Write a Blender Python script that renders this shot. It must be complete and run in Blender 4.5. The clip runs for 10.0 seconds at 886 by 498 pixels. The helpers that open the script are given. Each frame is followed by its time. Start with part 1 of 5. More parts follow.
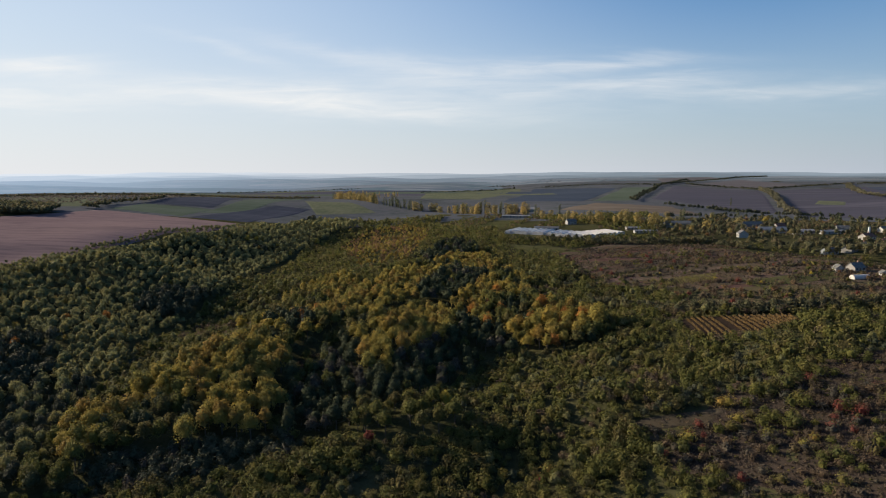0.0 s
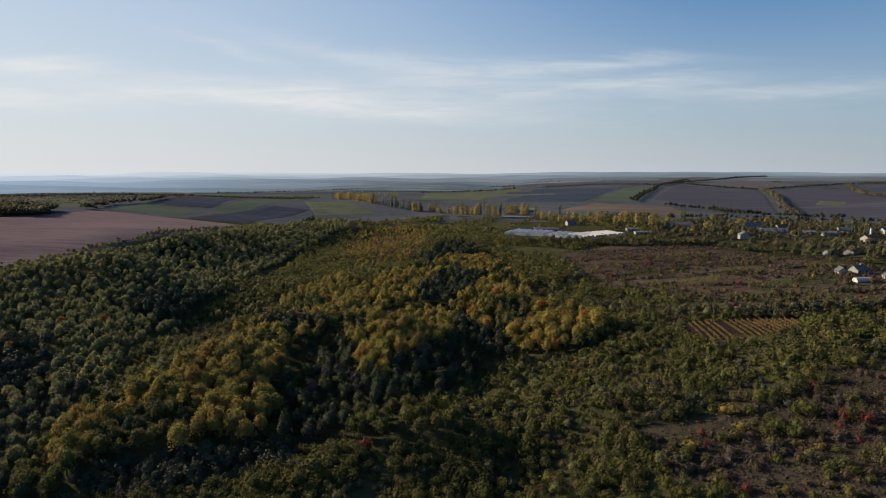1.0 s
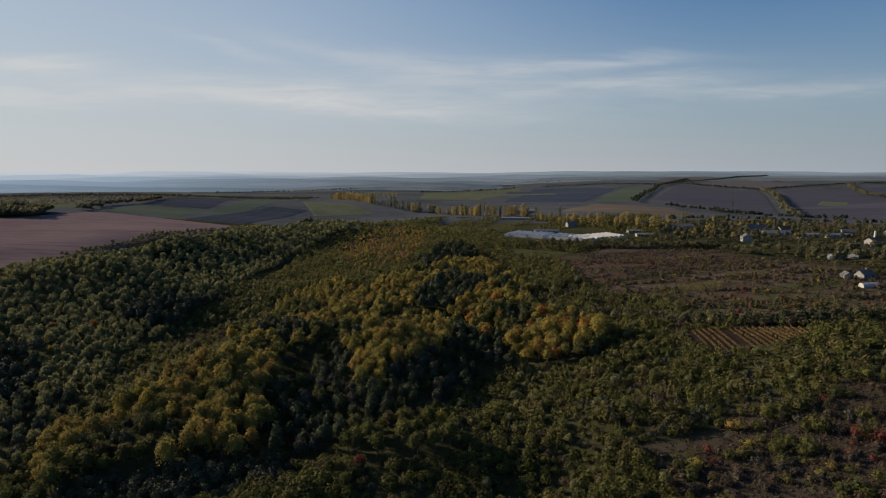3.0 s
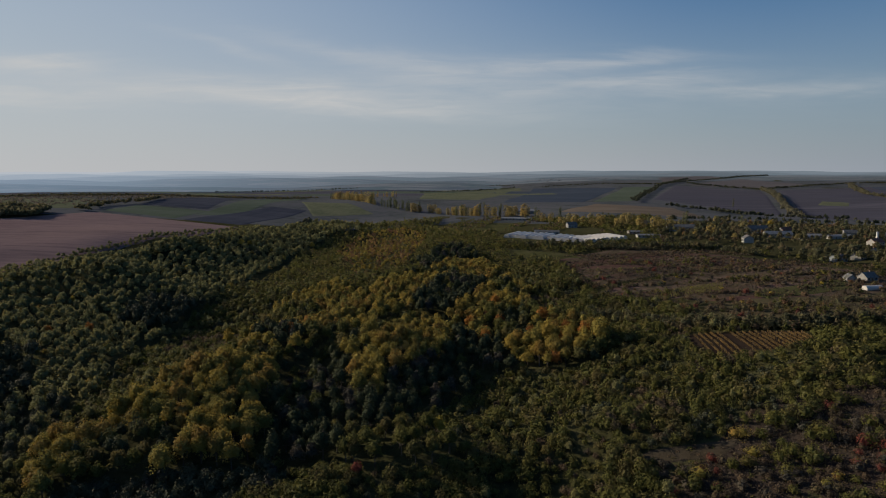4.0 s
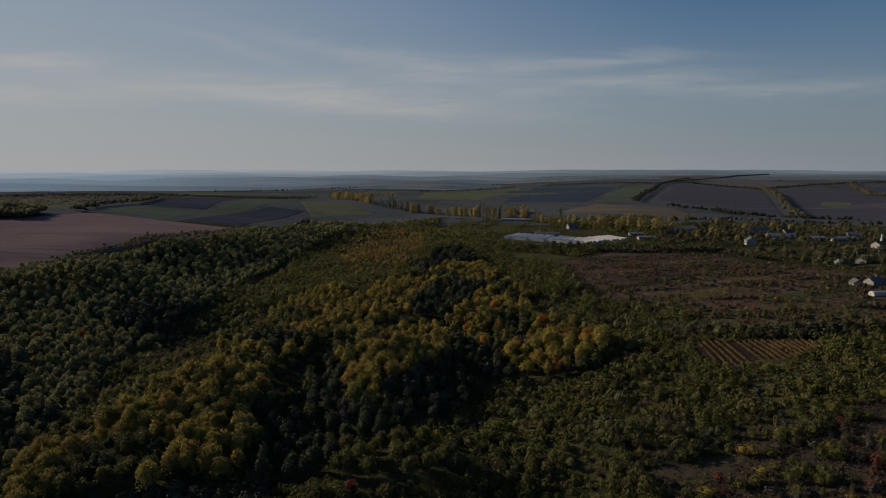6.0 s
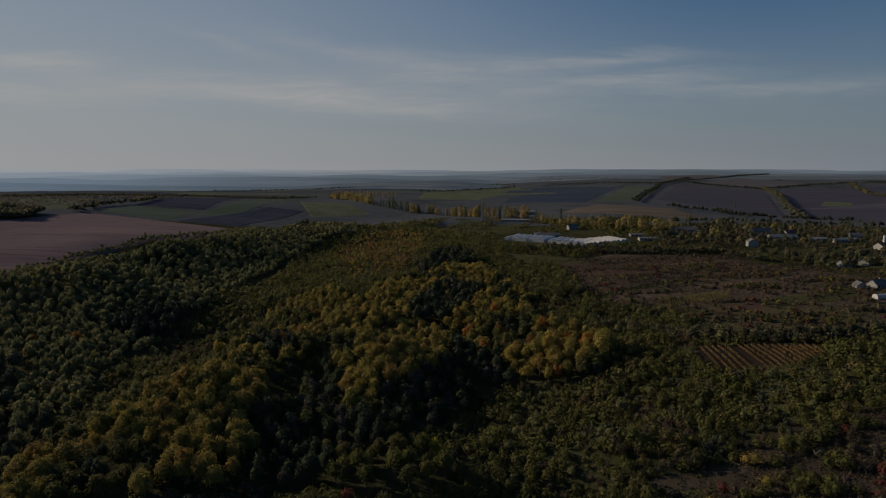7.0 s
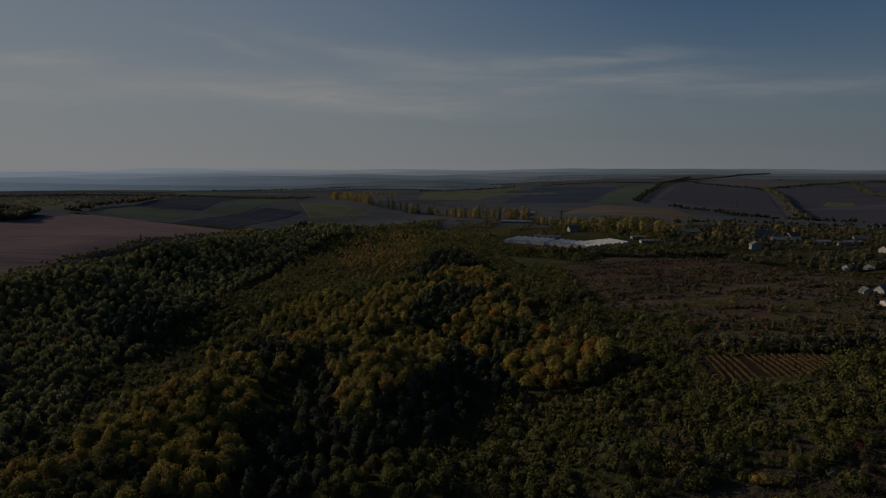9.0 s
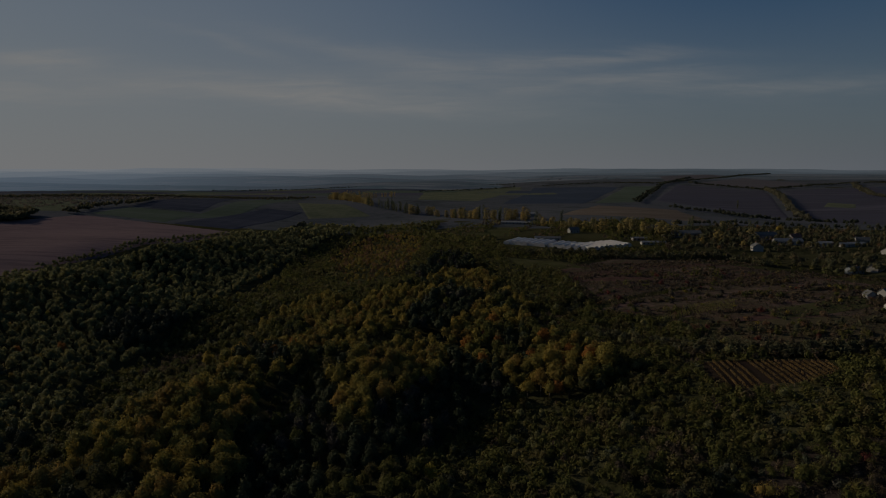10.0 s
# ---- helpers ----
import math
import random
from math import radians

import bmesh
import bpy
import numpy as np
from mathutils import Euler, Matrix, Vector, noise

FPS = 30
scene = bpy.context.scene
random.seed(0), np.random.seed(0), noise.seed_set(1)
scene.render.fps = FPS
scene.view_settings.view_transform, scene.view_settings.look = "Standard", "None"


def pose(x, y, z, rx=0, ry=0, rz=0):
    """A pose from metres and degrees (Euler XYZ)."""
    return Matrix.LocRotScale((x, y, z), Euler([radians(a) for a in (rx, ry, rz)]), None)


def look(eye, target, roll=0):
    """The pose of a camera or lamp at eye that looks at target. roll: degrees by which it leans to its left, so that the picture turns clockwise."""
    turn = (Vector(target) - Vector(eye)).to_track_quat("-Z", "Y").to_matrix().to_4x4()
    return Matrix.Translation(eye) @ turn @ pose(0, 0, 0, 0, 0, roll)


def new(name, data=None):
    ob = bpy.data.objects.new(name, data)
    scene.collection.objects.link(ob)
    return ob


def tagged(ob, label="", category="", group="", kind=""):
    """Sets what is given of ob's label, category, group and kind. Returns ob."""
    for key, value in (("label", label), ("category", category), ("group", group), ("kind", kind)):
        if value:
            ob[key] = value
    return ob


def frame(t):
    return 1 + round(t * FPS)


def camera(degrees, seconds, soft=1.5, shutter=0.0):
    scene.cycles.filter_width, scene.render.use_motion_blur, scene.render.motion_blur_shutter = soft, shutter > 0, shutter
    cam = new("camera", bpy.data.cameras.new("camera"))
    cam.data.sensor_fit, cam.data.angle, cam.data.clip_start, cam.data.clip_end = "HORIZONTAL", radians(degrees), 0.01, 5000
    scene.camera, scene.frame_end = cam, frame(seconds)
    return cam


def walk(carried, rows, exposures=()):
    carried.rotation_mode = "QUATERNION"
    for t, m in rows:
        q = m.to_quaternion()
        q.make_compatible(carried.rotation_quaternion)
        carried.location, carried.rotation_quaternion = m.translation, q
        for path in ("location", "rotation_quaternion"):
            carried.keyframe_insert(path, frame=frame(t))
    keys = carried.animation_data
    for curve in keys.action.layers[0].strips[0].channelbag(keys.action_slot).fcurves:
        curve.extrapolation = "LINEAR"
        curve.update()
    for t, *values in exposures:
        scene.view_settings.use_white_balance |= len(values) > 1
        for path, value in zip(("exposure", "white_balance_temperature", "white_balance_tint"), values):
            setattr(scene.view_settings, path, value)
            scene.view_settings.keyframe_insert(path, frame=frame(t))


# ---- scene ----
cam = camera(70.0, 10.0, soft=1.1)
PATH = [
    (0, (0.130, 2.270, 98.438), (0.093, 101.551, 86.467), -0.11),
    (1, (0.661, 5.911, 99.564), (0.632, 105.185, 87.542), -0.09),
    (2, (1.160, 9.531, 100.702), (1.138, 108.797, 88.605), -0.08),
    (3, (1.635, 13.140, 101.851), (1.615, 112.394, 89.658), -0.07),
    (4, (2.091, 16.746, 103.007), (2.072, 115.986, 90.706), -0.06),
    (5, (2.534, 20.357, 104.166), (2.513, 119.584, 91.753), -0.04),
    (6, (2.970, 23.983, 105.327), (2.944, 123.195, 92.802), -0.03),
    (7, (3.406, 27.631, 106.485), (3.373, 126.830, 93.857), -0.02),
    (8, (3.848, 31.310, 107.638), (3.805, 130.498, 94.922), -0.00),
    (9, (4.301, 35.028, 108.783), (4.246, 134.208, 96.002), 0.01),
    (10, (4.772, 38.795, 109.916), (4.702, 137.971, 97.099), 0.02),
]
STOPS = [(t, 1.0 + 2.03 * math.log2(1 - 0.0547 * t)) for t in (0, 1, 2, 3, 4, 5, 6, 7, 8, 9, 10)]
walk(cam, [(t, look(eye, target, roll)) for t, eye, target, roll in PATH], exposures=STOPS)

# ---- world, sun ----
SUN_LEFT, SUN_UP = 62.0, 18.0
world = bpy.data.worlds.new("sky")
scene.world = world
world.use_nodes = True
wn, wl = world.node_tree.nodes, world.node_tree.links
wn.clear()
sky = wn.new("ShaderNodeTexSky")
sky.sky_type = "NISHITA"
sky.sun_disc = False
sky.sun_elevation, sky.sun_rotation = radians(SUN_UP), radians(-SUN_LEFT)
sky.air_density, sky.dust_density, sky.ozone_density = 1.0, 0.6, 2.0
SKY_STRENGTH = 0.0501


# cirrus: thin streaks, each frayed by drawn-out noise
def calc(op, a, b=None, c=None):
    m = wn.new("ShaderNodeMath")
    m.operation = op
    for slot, v in zip(m.inputs, (a, b, c)):
        if isinstance(v, (int, float)):
            slot.default_value = v
        elif v is not None:
            wl.new(v, slot)
    return m.outputs[0]


geo = wn.new("ShaderNodeTexCoord")
sep = wn.new("ShaderNodeSeparateXYZ")
wl.new(geo.outputs["Generated"], sep.inputs[0])
ahead = calc("MAXIMUM", sep.outputs["Y"], 0.05)
across, up = calc("DIVIDE", sep.outputs["X"], ahead), calc("DIVIDE", sep.outputs["Z"], ahead)
flat = wn.new("ShaderNodeCombineXYZ")
wl.new(across, flat.inputs[0])
wl.new(up, flat.inputs[1])


def frayed(sx, sy, turned, detail, warp):
    m = wn.new("ShaderNodeMapping")
    m.inputs["Rotation"].default_value, m.inputs["Scale"].default_value = (0, 0, radians(turned)), (sx, sy, 1)
    wl.new(flat.outputs[0], m.inputs[0])
    t = wn.new("ShaderNodeTexNoise")
    t.inputs["Scale"].default_value, t.inputs["Detail"].default_value = 1.0, detail
    t.inputs["Roughness"].default_value, t.inputs["Distortion"].default_value = 0.6, warp
    wl.new(m.outputs[0], t.inputs["Vector"])
    return t.outputs[0]


broad, fine = frayed(3.0, 16.0, 4, 4, 0.6), frayed(8.0, 70.0, 5, 6, 0.8)
wave = calc("MULTIPLY_ADD", broad, 0.06, -0.03)
STREAKS = (
    # across, up, half length, half thickness, slope, strength
    (-0.629, 0.162, 0.09, 0.0127, 0.0, 0.85), (-0.642, 0.114, 0.14, 0.0111, -0.022, 0.6), (-0.309, 0.123, 0.26, 0.0171, -0.051, 0.6), (-0.161, 0.099, 0.22, 0.0112, -0.061, 0.6), (-0.142, 0.178, 0.13, 0.013, -0.197, 0.4),
    (0.058, 0.155, 0.13, 0.0173, 0.018, 0.4), (0.266, 0.167, 0.13, 0.0093, 0.047, 0.45), (0.276, 0.133, 0.14, 0.0075, 0.076, 0.5), (0.538, 0.126, 0.18, 0.012, 0.018, 0.4), (-0.332, 0.191, 0.08, 0.0084, -0.297, 0.3), (0.02, 0.12, 0.5, 0.035, 0.0, 0.28),
)
total = 0.0
for x0, z0, long, deep_, slope, strength in STREAKS:
    dx = calc("ADD", across, -x0)
    dz = calc("ADD", calc("MULTIPLY_ADD", dx, -slope, calc("ADD", up, -z0)), wave)
    a, b = calc("DIVIDE", dx, long), calc("DIVIDE", dz, deep_)
    g = calc("POWER", 2.718, calc("MULTIPLY", calc("MULTIPLY_ADD", a, a, calc("MULTIPLY", b, b)), -0.8))
    total = calc("MULTIPLY_ADD", g, strength, total)
ragged = calc("MULTIPLY_ADD", fine, 1.2, 0.0)
thick = wn.new("ShaderNodeMath")
thick.operation, thick.use_clamp = "MULTIPLY", True
wl.new(total, thick.inputs[0])
wl.new(ragged, thick.inputs[1])
cloud = wn.new("ShaderNodeMix")
cloud.data_type = "RGBA"
cloud.inputs["B"].default_value = (9.4, 9.3, 9.1, 1)
wl.new(thick.outputs[0], cloud.inputs["Factor"])
# whitish air over the horizon, brighter on the sun's side
low = wn.new("ShaderNodeMapRange")
low.inputs["From Min"].default_value, low.inputs["From Max"].default_value = 0.33, 0.0
low.inputs["To Min"].default_value, low.inputs["To Max"].default_value = 0.0, 1.0
wl.new(sep.outputs["Z"], low.inputs[0])
bend = wn.new("ShaderNodeMath")
bend.operation, bend.inputs[1].default_value = "POWER", 1.5
wl.new(low.outputs[0], bend.inputs[0])
side = wn.new("ShaderNodeMapRange")
side.inputs["From Min"].default_value, side.inputs["From Max"].default_value = 1.0, -1.0
toward = wn.new("ShaderNodeVectorMath")
toward.operation, toward.inputs[1].default_value = "DOT_PRODUCT", (-math.sin(radians(SUN_LEFT)), math.cos(radians(SUN_LEFT)), 0)
wl.new(geo.outputs["Generated"], toward.inputs[0])
wl.new(toward.outputs["Value"], side.inputs[0])
air = wn.new("ShaderNodeValToRGB")
air.color_ramp.elements[0].color = (0.84, 0.845, 0.855, 1)
air.color_ramp.elements[1].color = (0.26, 0.33, 0.43, 1)
air.color_ramp.elements.new(0.57).color = (0.475, 0.53, 0.6, 1)
wl.new(side.outputs[0], air.inputs[0])
gain = wn.new("ShaderNodeVectorMath")
gain.operation, gain.inputs["Scale"].default_value = "SCALE", 10.0
wl.new(air.outputs[0], gain.inputs[0])
hazy = wn.new("ShaderNodeMix")
hazy.data_type = "RGBA"
wl.new(bend.outputs[0], hazy.inputs["Factor"])
deep = wn.new("ShaderNodeVectorMath")
deep.operation, deep.inputs[1].default_value = "MULTIPLY", (0.46, 0.97, 1.4)
wl.new(sky.outputs[0], deep.inputs[0])
# milky air round the sun
milk = wn.new("ShaderNodeMapRange")
milk.inputs["From Min"].default_value, milk.inputs["From Max"].default_value = 0.0, 0.5
milk.inputs["To Min"].default_value, milk.inputs["To Max"].default_value = 0.78, 0.0
milk.interpolation_type = "SMOOTHSTEP"
wl.new(side.outputs[0], milk.inputs[0])
pale = wn.new("ShaderNodeMix")
pale.data_type = "RGBA"
pale.inputs["B"].default_value = (6.2, 6.9, 7.7, 1)
wl.new(milk.outputs[0], pale.inputs["Factor"])
wl.new(deep.outputs[0], pale.inputs["A"])
wl.new(pale.outputs["Result"], hazy.inputs["A"])
wl.new(hazy.outputs["Result"], cloud.inputs["A"])
wl.new(gain.outputs[0], hazy.inputs["B"])
back = wn.new("ShaderNodeBackground")
back.inputs["Strength"].default_value = SKY_STRENGTH
wl.new(cloud.outputs["Result"], back.inputs["Color"])
wout = wn.new("ShaderNodeOutputWorld")
wl.new(back.outputs[0], wout.inputs["Surface"])

sun_data = bpy.data.lights.new("sun", "SUN")
sun_data.energy, sun_data.angle, sun_data.color = 4.9, radians(0.6), (1.0, 0.84, 0.62)
sun = new("sun", sun_data)
a, e = radians(SUN_LEFT), radians(SUN_UP)
sun.matrix_world = look((0, 0, 400), Vector((0, 0, 400)) - Vector((-math.sin(a) * math.cos(e), math.cos(a) * math.cos(e), math.sin(e))))


# ---- materials ----
def shader(name):
    m = bpy.data.materials.new(name)
    m.use_nodes = True
    nt = m.node_tree
    return m, nt.nodes, nt.links, nt.nodes["Principled BSDF"]


def ramp(nodes, stops):
    r = nodes.new("ShaderNodeValToRGB")
    while len(r.color_ramp.elements) < len(stops):
        r.color_ramp.elements.new(0.5)
    for el, (p, c) in zip(r.color_ramp.elements, stops):
        el.position, el.color = p, (*c, 1)
    return r


def earth(name, colours, scale=0.05, fine=1.5, rough=0.95, bump=0.4, stretch=(1, 1, 1), turn_deg=0, rows=0.0, row_width=1.0):
    """Soil, grass or crops: two scales of patches, and drilled rows where given."""
    m, n, l, p = shader(name)
    p.inputs["Roughness"].default_value = rough
    p.inputs["Specular IOR Level"].default_value = 0.0
    co = n.new("ShaderNodeTexCoord")
    mp = n.new("ShaderNodeMapping")
    mp.inputs["Rotation"].default_value = (0, 0, radians(turn_deg))
    mp.inputs["Scale"].default_value = stretch
    l.new(co.outputs["Object"], mp.inputs[0])
    big, small = n.new("ShaderNodeTexNoise"), n.new("ShaderNodeTexNoise")
    for t, s, d in ((big, scale, 5), (small, fine, 4)):
        t.inputs["Scale"].default_value, t.inputs["Detail"].default_value = s, d
        t.inputs["Roughness"].default_value = 0.6
        l.new(mp.outputs[0], t.inputs["Vector"])
    mix = n.new("ShaderNodeMath")
    mix.operation = "MULTIPLY_ADD"
    mix.inputs[1].default_value = 0.38
    l.new(small.outputs[0], mix.inputs[0])
    half = n.new("ShaderNodeMath")
    half.operation, half.inputs[1].default_value = "MULTIPLY", 0.62
    l.new(big.outputs[0], half.inputs[0])
    l.new(half.outputs[0], mix.inputs[2])
    value = mix
    if rows:
        wave = n.new("ShaderNodeTexWave")
        wave.inputs["Scale"].default_value = 0.314 / row_width
        wave.inputs["Distortion"].default_value = 1.2
        wave.inputs["Detail"].default_value = 2
        l.new(mp.outputs[0], wave.inputs["Vector"])
        add = n.new("ShaderNodeMath")
        add.operation, add.inputs[1].default_value = "MULTIPLY_ADD", rows
        l.new(wave.outputs["Fac"], add.inputs[0])
        l.new(mix.outputs[0], add.inputs[2])
        value = add
    k = len(colours) - 1
    r = ramp(n, [(0.36 + 0.3 * i / k, c) for i, c in enumerate(colours)])
    l.new(value.outputs[0], r.inputs[0])
    l.new(r.outputs[0], p.inputs["Base Color"])
    b = n.new("ShaderNodeBump")
    b.inputs["Strength"].default_value, b.inputs["Distance"].default_value = bump, 0.6
    l.new(small.outputs[0], b.inputs["Height"])
    l.new(b.outputs[0], p.inputs["Normal"])
    return m


def foliage(name, colours, through_light=0.36):
    """Leaves: a colour for each tree, each spray a little lighter or darker, some light passing through."""
    m, n, l, p = shader(name)
    tint = n.new("ShaderNodeAttribute")
    tint.attribute_name = "tint"
    info = n.new("ShaderNodeObjectInfo")
    add = n.new("ShaderNodeMath")
    add.operation = "ADD"
    l.new(tint.outputs["Fac"], add.inputs[0])
    l.new(info.outputs["Random"], add.inputs[1])
    fr = n.new("ShaderNodeMath")
    fr.operation = "FRACT"
    island = n.new("ShaderNodeNewGeometry")
    shift = n.new("ShaderNodeMath")
    shift.operation, shift.inputs[1].default_value = "MULTIPLY_ADD", 0.16
    l.new(island.outputs["Random Per Island"], shift.inputs[0])
    l.new(add.outputs[0], shift.inputs[2])
    l.new(shift.outputs[0], fr.inputs[0])
    k = len(colours) - 1
    r = ramp(n, [(i / k, c) for i, c in enumerate(colours)])
    l.new(fr.outputs[0], r.inputs[0])
    lo = n.new("ShaderNodeMapRange")
    lo.inputs["To Min"].default_value, lo.inputs["To Max"].default_value = 0.95, 1.38
    l.new(island.outputs["Random Per Island"], lo.inputs[0])
    mul = n.new("ShaderNodeVectorMath")
    mul.operation = "SCALE"
    l.new(r.outputs[0], mul.inputs[0])
    l.new(lo.outputs[0], mul.inputs["Scale"])
    l.new(mul.outputs[0], p.inputs["Base Color"])
    p.inputs["Roughness"].default_value = 0.8
    p.inputs["Specular IOR Level"].default_value = 0.06
    tr = n.new("ShaderNodeBsdfTranslucent")
    l.new(mul.outputs[0], tr.inputs["Color"])
    ms = n.new("ShaderNodeMixShader")
    ms.inputs[0].default_value = through_light
    l.new(p.outputs[0], ms.inputs[1])
    l.new(tr.outputs[0], ms.inputs[2])
    l.new(ms.outputs[0], n["Material Output"].inputs["Surface"])
    return m


def surface(name, colour, rough=0.7, spread=0.12, scale=2.0, metal=0.0, bump=0.1):
    """Painted, plastered or tiled surfaces with soft stains and grain."""
    m, n, l, p = shader(name)
    p.inputs["Roughness"].default_value, p.inputs["Metallic"].default_value = rough, metal
    p.inputs["Specular IOR Level"].default_value = 0.5 if rough < 0.5 else 0.15
    co = n.new("ShaderNodeTexCoord")
    t = n.new("ShaderNodeTexNoise")
    t.inputs["Scale"].default_value, t.inputs["Detail"].default_value = scale, 6
    l.new(co.outputs["Object"], t.inputs["Vector"])
    dark = tuple(c * (1 - 2 * spread) for c in colour)
    light = tuple(min(1, c * (1 + spread)) for c in colour)
    r = ramp(n, [(0.3, dark), (0.7, light)])
    l.new(t.outputs[0], r.inputs[0])
    l.new(r.outputs[0], p.inputs["Base Color"])
    b = n.new("ShaderNodeBump")
    b.inputs["Strength"].default_value, b.inputs["Distance"].default_value = bump, 0.05
    l.new(t.outputs[0], b.inputs["Height"])
    l.new(b.outputs[0], p.inputs["Normal"])
    return m


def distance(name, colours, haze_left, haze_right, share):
    """Far hills seen through kilometres of air: pale fields and woods, with the glow of the air painted on as emission,
    brighter towards the sun.
    """
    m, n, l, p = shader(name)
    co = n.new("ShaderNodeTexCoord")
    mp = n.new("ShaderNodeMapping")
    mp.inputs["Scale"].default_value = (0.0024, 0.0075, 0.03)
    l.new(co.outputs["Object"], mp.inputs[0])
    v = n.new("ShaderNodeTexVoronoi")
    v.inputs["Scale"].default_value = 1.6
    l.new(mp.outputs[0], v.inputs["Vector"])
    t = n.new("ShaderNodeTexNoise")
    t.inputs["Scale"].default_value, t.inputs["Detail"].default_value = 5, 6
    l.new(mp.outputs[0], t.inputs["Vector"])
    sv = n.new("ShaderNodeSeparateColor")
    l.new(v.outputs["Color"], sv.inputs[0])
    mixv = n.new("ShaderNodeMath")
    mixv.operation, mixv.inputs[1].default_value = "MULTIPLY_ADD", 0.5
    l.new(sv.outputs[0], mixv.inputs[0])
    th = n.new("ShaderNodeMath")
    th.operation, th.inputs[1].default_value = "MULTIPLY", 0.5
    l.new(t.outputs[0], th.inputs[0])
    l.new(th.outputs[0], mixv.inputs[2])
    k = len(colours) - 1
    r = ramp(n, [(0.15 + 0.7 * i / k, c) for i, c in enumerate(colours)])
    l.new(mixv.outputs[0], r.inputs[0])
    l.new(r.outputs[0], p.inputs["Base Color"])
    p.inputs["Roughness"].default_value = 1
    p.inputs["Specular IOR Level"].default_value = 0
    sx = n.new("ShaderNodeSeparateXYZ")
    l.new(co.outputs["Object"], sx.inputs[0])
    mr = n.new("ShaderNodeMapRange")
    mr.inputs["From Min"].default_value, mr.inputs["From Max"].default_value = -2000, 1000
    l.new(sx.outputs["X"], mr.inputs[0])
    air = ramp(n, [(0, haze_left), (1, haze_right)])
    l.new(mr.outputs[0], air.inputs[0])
    # haze put into the hill surface as emission, mixed in by share
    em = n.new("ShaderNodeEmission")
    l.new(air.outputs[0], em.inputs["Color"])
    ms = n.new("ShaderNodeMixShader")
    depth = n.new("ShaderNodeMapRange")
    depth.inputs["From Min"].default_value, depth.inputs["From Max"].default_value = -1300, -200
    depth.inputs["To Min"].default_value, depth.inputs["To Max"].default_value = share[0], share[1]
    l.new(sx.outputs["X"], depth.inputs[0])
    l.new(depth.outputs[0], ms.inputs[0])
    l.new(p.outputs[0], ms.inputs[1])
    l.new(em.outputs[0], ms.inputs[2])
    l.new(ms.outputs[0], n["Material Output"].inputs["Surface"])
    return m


GROUND = earth("dry grass and leaf litter", [(0.0225, 0.0216, 0.0121), (0.0375, 0.0378, 0.0176), (0.0525, 0.05, 0.0264), (0.045, 0.0513, 0.0209)], 0.02, 0.6)
VINE_SOIL = earth("dark vineyard soil", [(0.0177, 0.0133, 0.0113), (0.0265, 0.0194, 0.0164), (0.0223, 0.0206, 0.0139)], 0.1, 0.8)
# grass of the far plain, with bluish haze mixed into its colours
HAZED_PLAIN = earth("mown grass and weeds tinted with haze", [(0.0437, 0.0492, 0.0539), (0.0668, 0.0739, 0.0797), (0.085, 0.0869, 0.1), (0.0668, 0.0791, 0.0835)], 0.012, 0.1)
MEADOW = earth("withered meadow", [(0.0359, 0.0221, 0.0204), (0.0848, 0.0496, 0.045), (0.0554, 0.0496, 0.0316), (0.111, 0.0769, 0.0674), (0.0687, 0.0393, 0.0383)], 0.05, 0.5, stretch=(0.3, 1, 1), turn_deg=-8)
SCRUB_SOIL = earth("bare stony slope", [(0.0251, 0.0186, 0.0149), (0.037, 0.028, 0.0229), (0.0488, 0.0381, 0.031), (0.0326, 0.0274, 0.0181), (0.043, 0.031, 0.027)], 0.12, 1.6)
PALE_SOIL = earth("trodden pale soil", [(0.0389, 0.0314, 0.0224), (0.0509, 0.0419, 0.0299), (0.0626, 0.0524, 0.0389)], 0.08, 1.0)
OLIVE_GRASS = earth("rough olive grass", [(0.045, 0.04, 0.024), (0.062, 0.055, 0.032), (0.075, 0.062, 0.038), (0.055, 0.054, 0.028)], 0.07, 0.7, stretch=(0.4, 1, 1))
GREEN_GRASS = earth("thin green grass", [(0.0401, 0.0436, 0.02), (0.0588, 0.0597, 0.0271), (0.0695, 0.0622, 0.0371)], 0.09, 0.8)
RED_FIELD = earth("reddish stubble field", [(0.106, 0.0798, 0.087), (0.142, 0.104, 0.11), (0.173, 0.126, 0.131), (0.124, 0.0896, 0.0972)], 0.03, 0.3, stretch=(0.14, 1, 1), turn_deg=-73, rows=0.07, row_width=9)
# far soils and crops, most tinted blue to stand for distance haze
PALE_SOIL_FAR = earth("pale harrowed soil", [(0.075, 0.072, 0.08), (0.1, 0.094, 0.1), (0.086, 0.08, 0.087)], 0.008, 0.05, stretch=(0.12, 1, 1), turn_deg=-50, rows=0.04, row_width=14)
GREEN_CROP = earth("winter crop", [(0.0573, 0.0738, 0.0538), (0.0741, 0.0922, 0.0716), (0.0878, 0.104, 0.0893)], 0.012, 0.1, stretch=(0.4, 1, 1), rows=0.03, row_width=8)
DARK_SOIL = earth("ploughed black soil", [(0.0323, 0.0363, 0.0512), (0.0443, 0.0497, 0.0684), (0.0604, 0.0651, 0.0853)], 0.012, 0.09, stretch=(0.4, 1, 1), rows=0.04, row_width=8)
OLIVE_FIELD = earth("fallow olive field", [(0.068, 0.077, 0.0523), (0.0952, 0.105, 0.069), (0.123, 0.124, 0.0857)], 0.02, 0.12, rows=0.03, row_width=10)
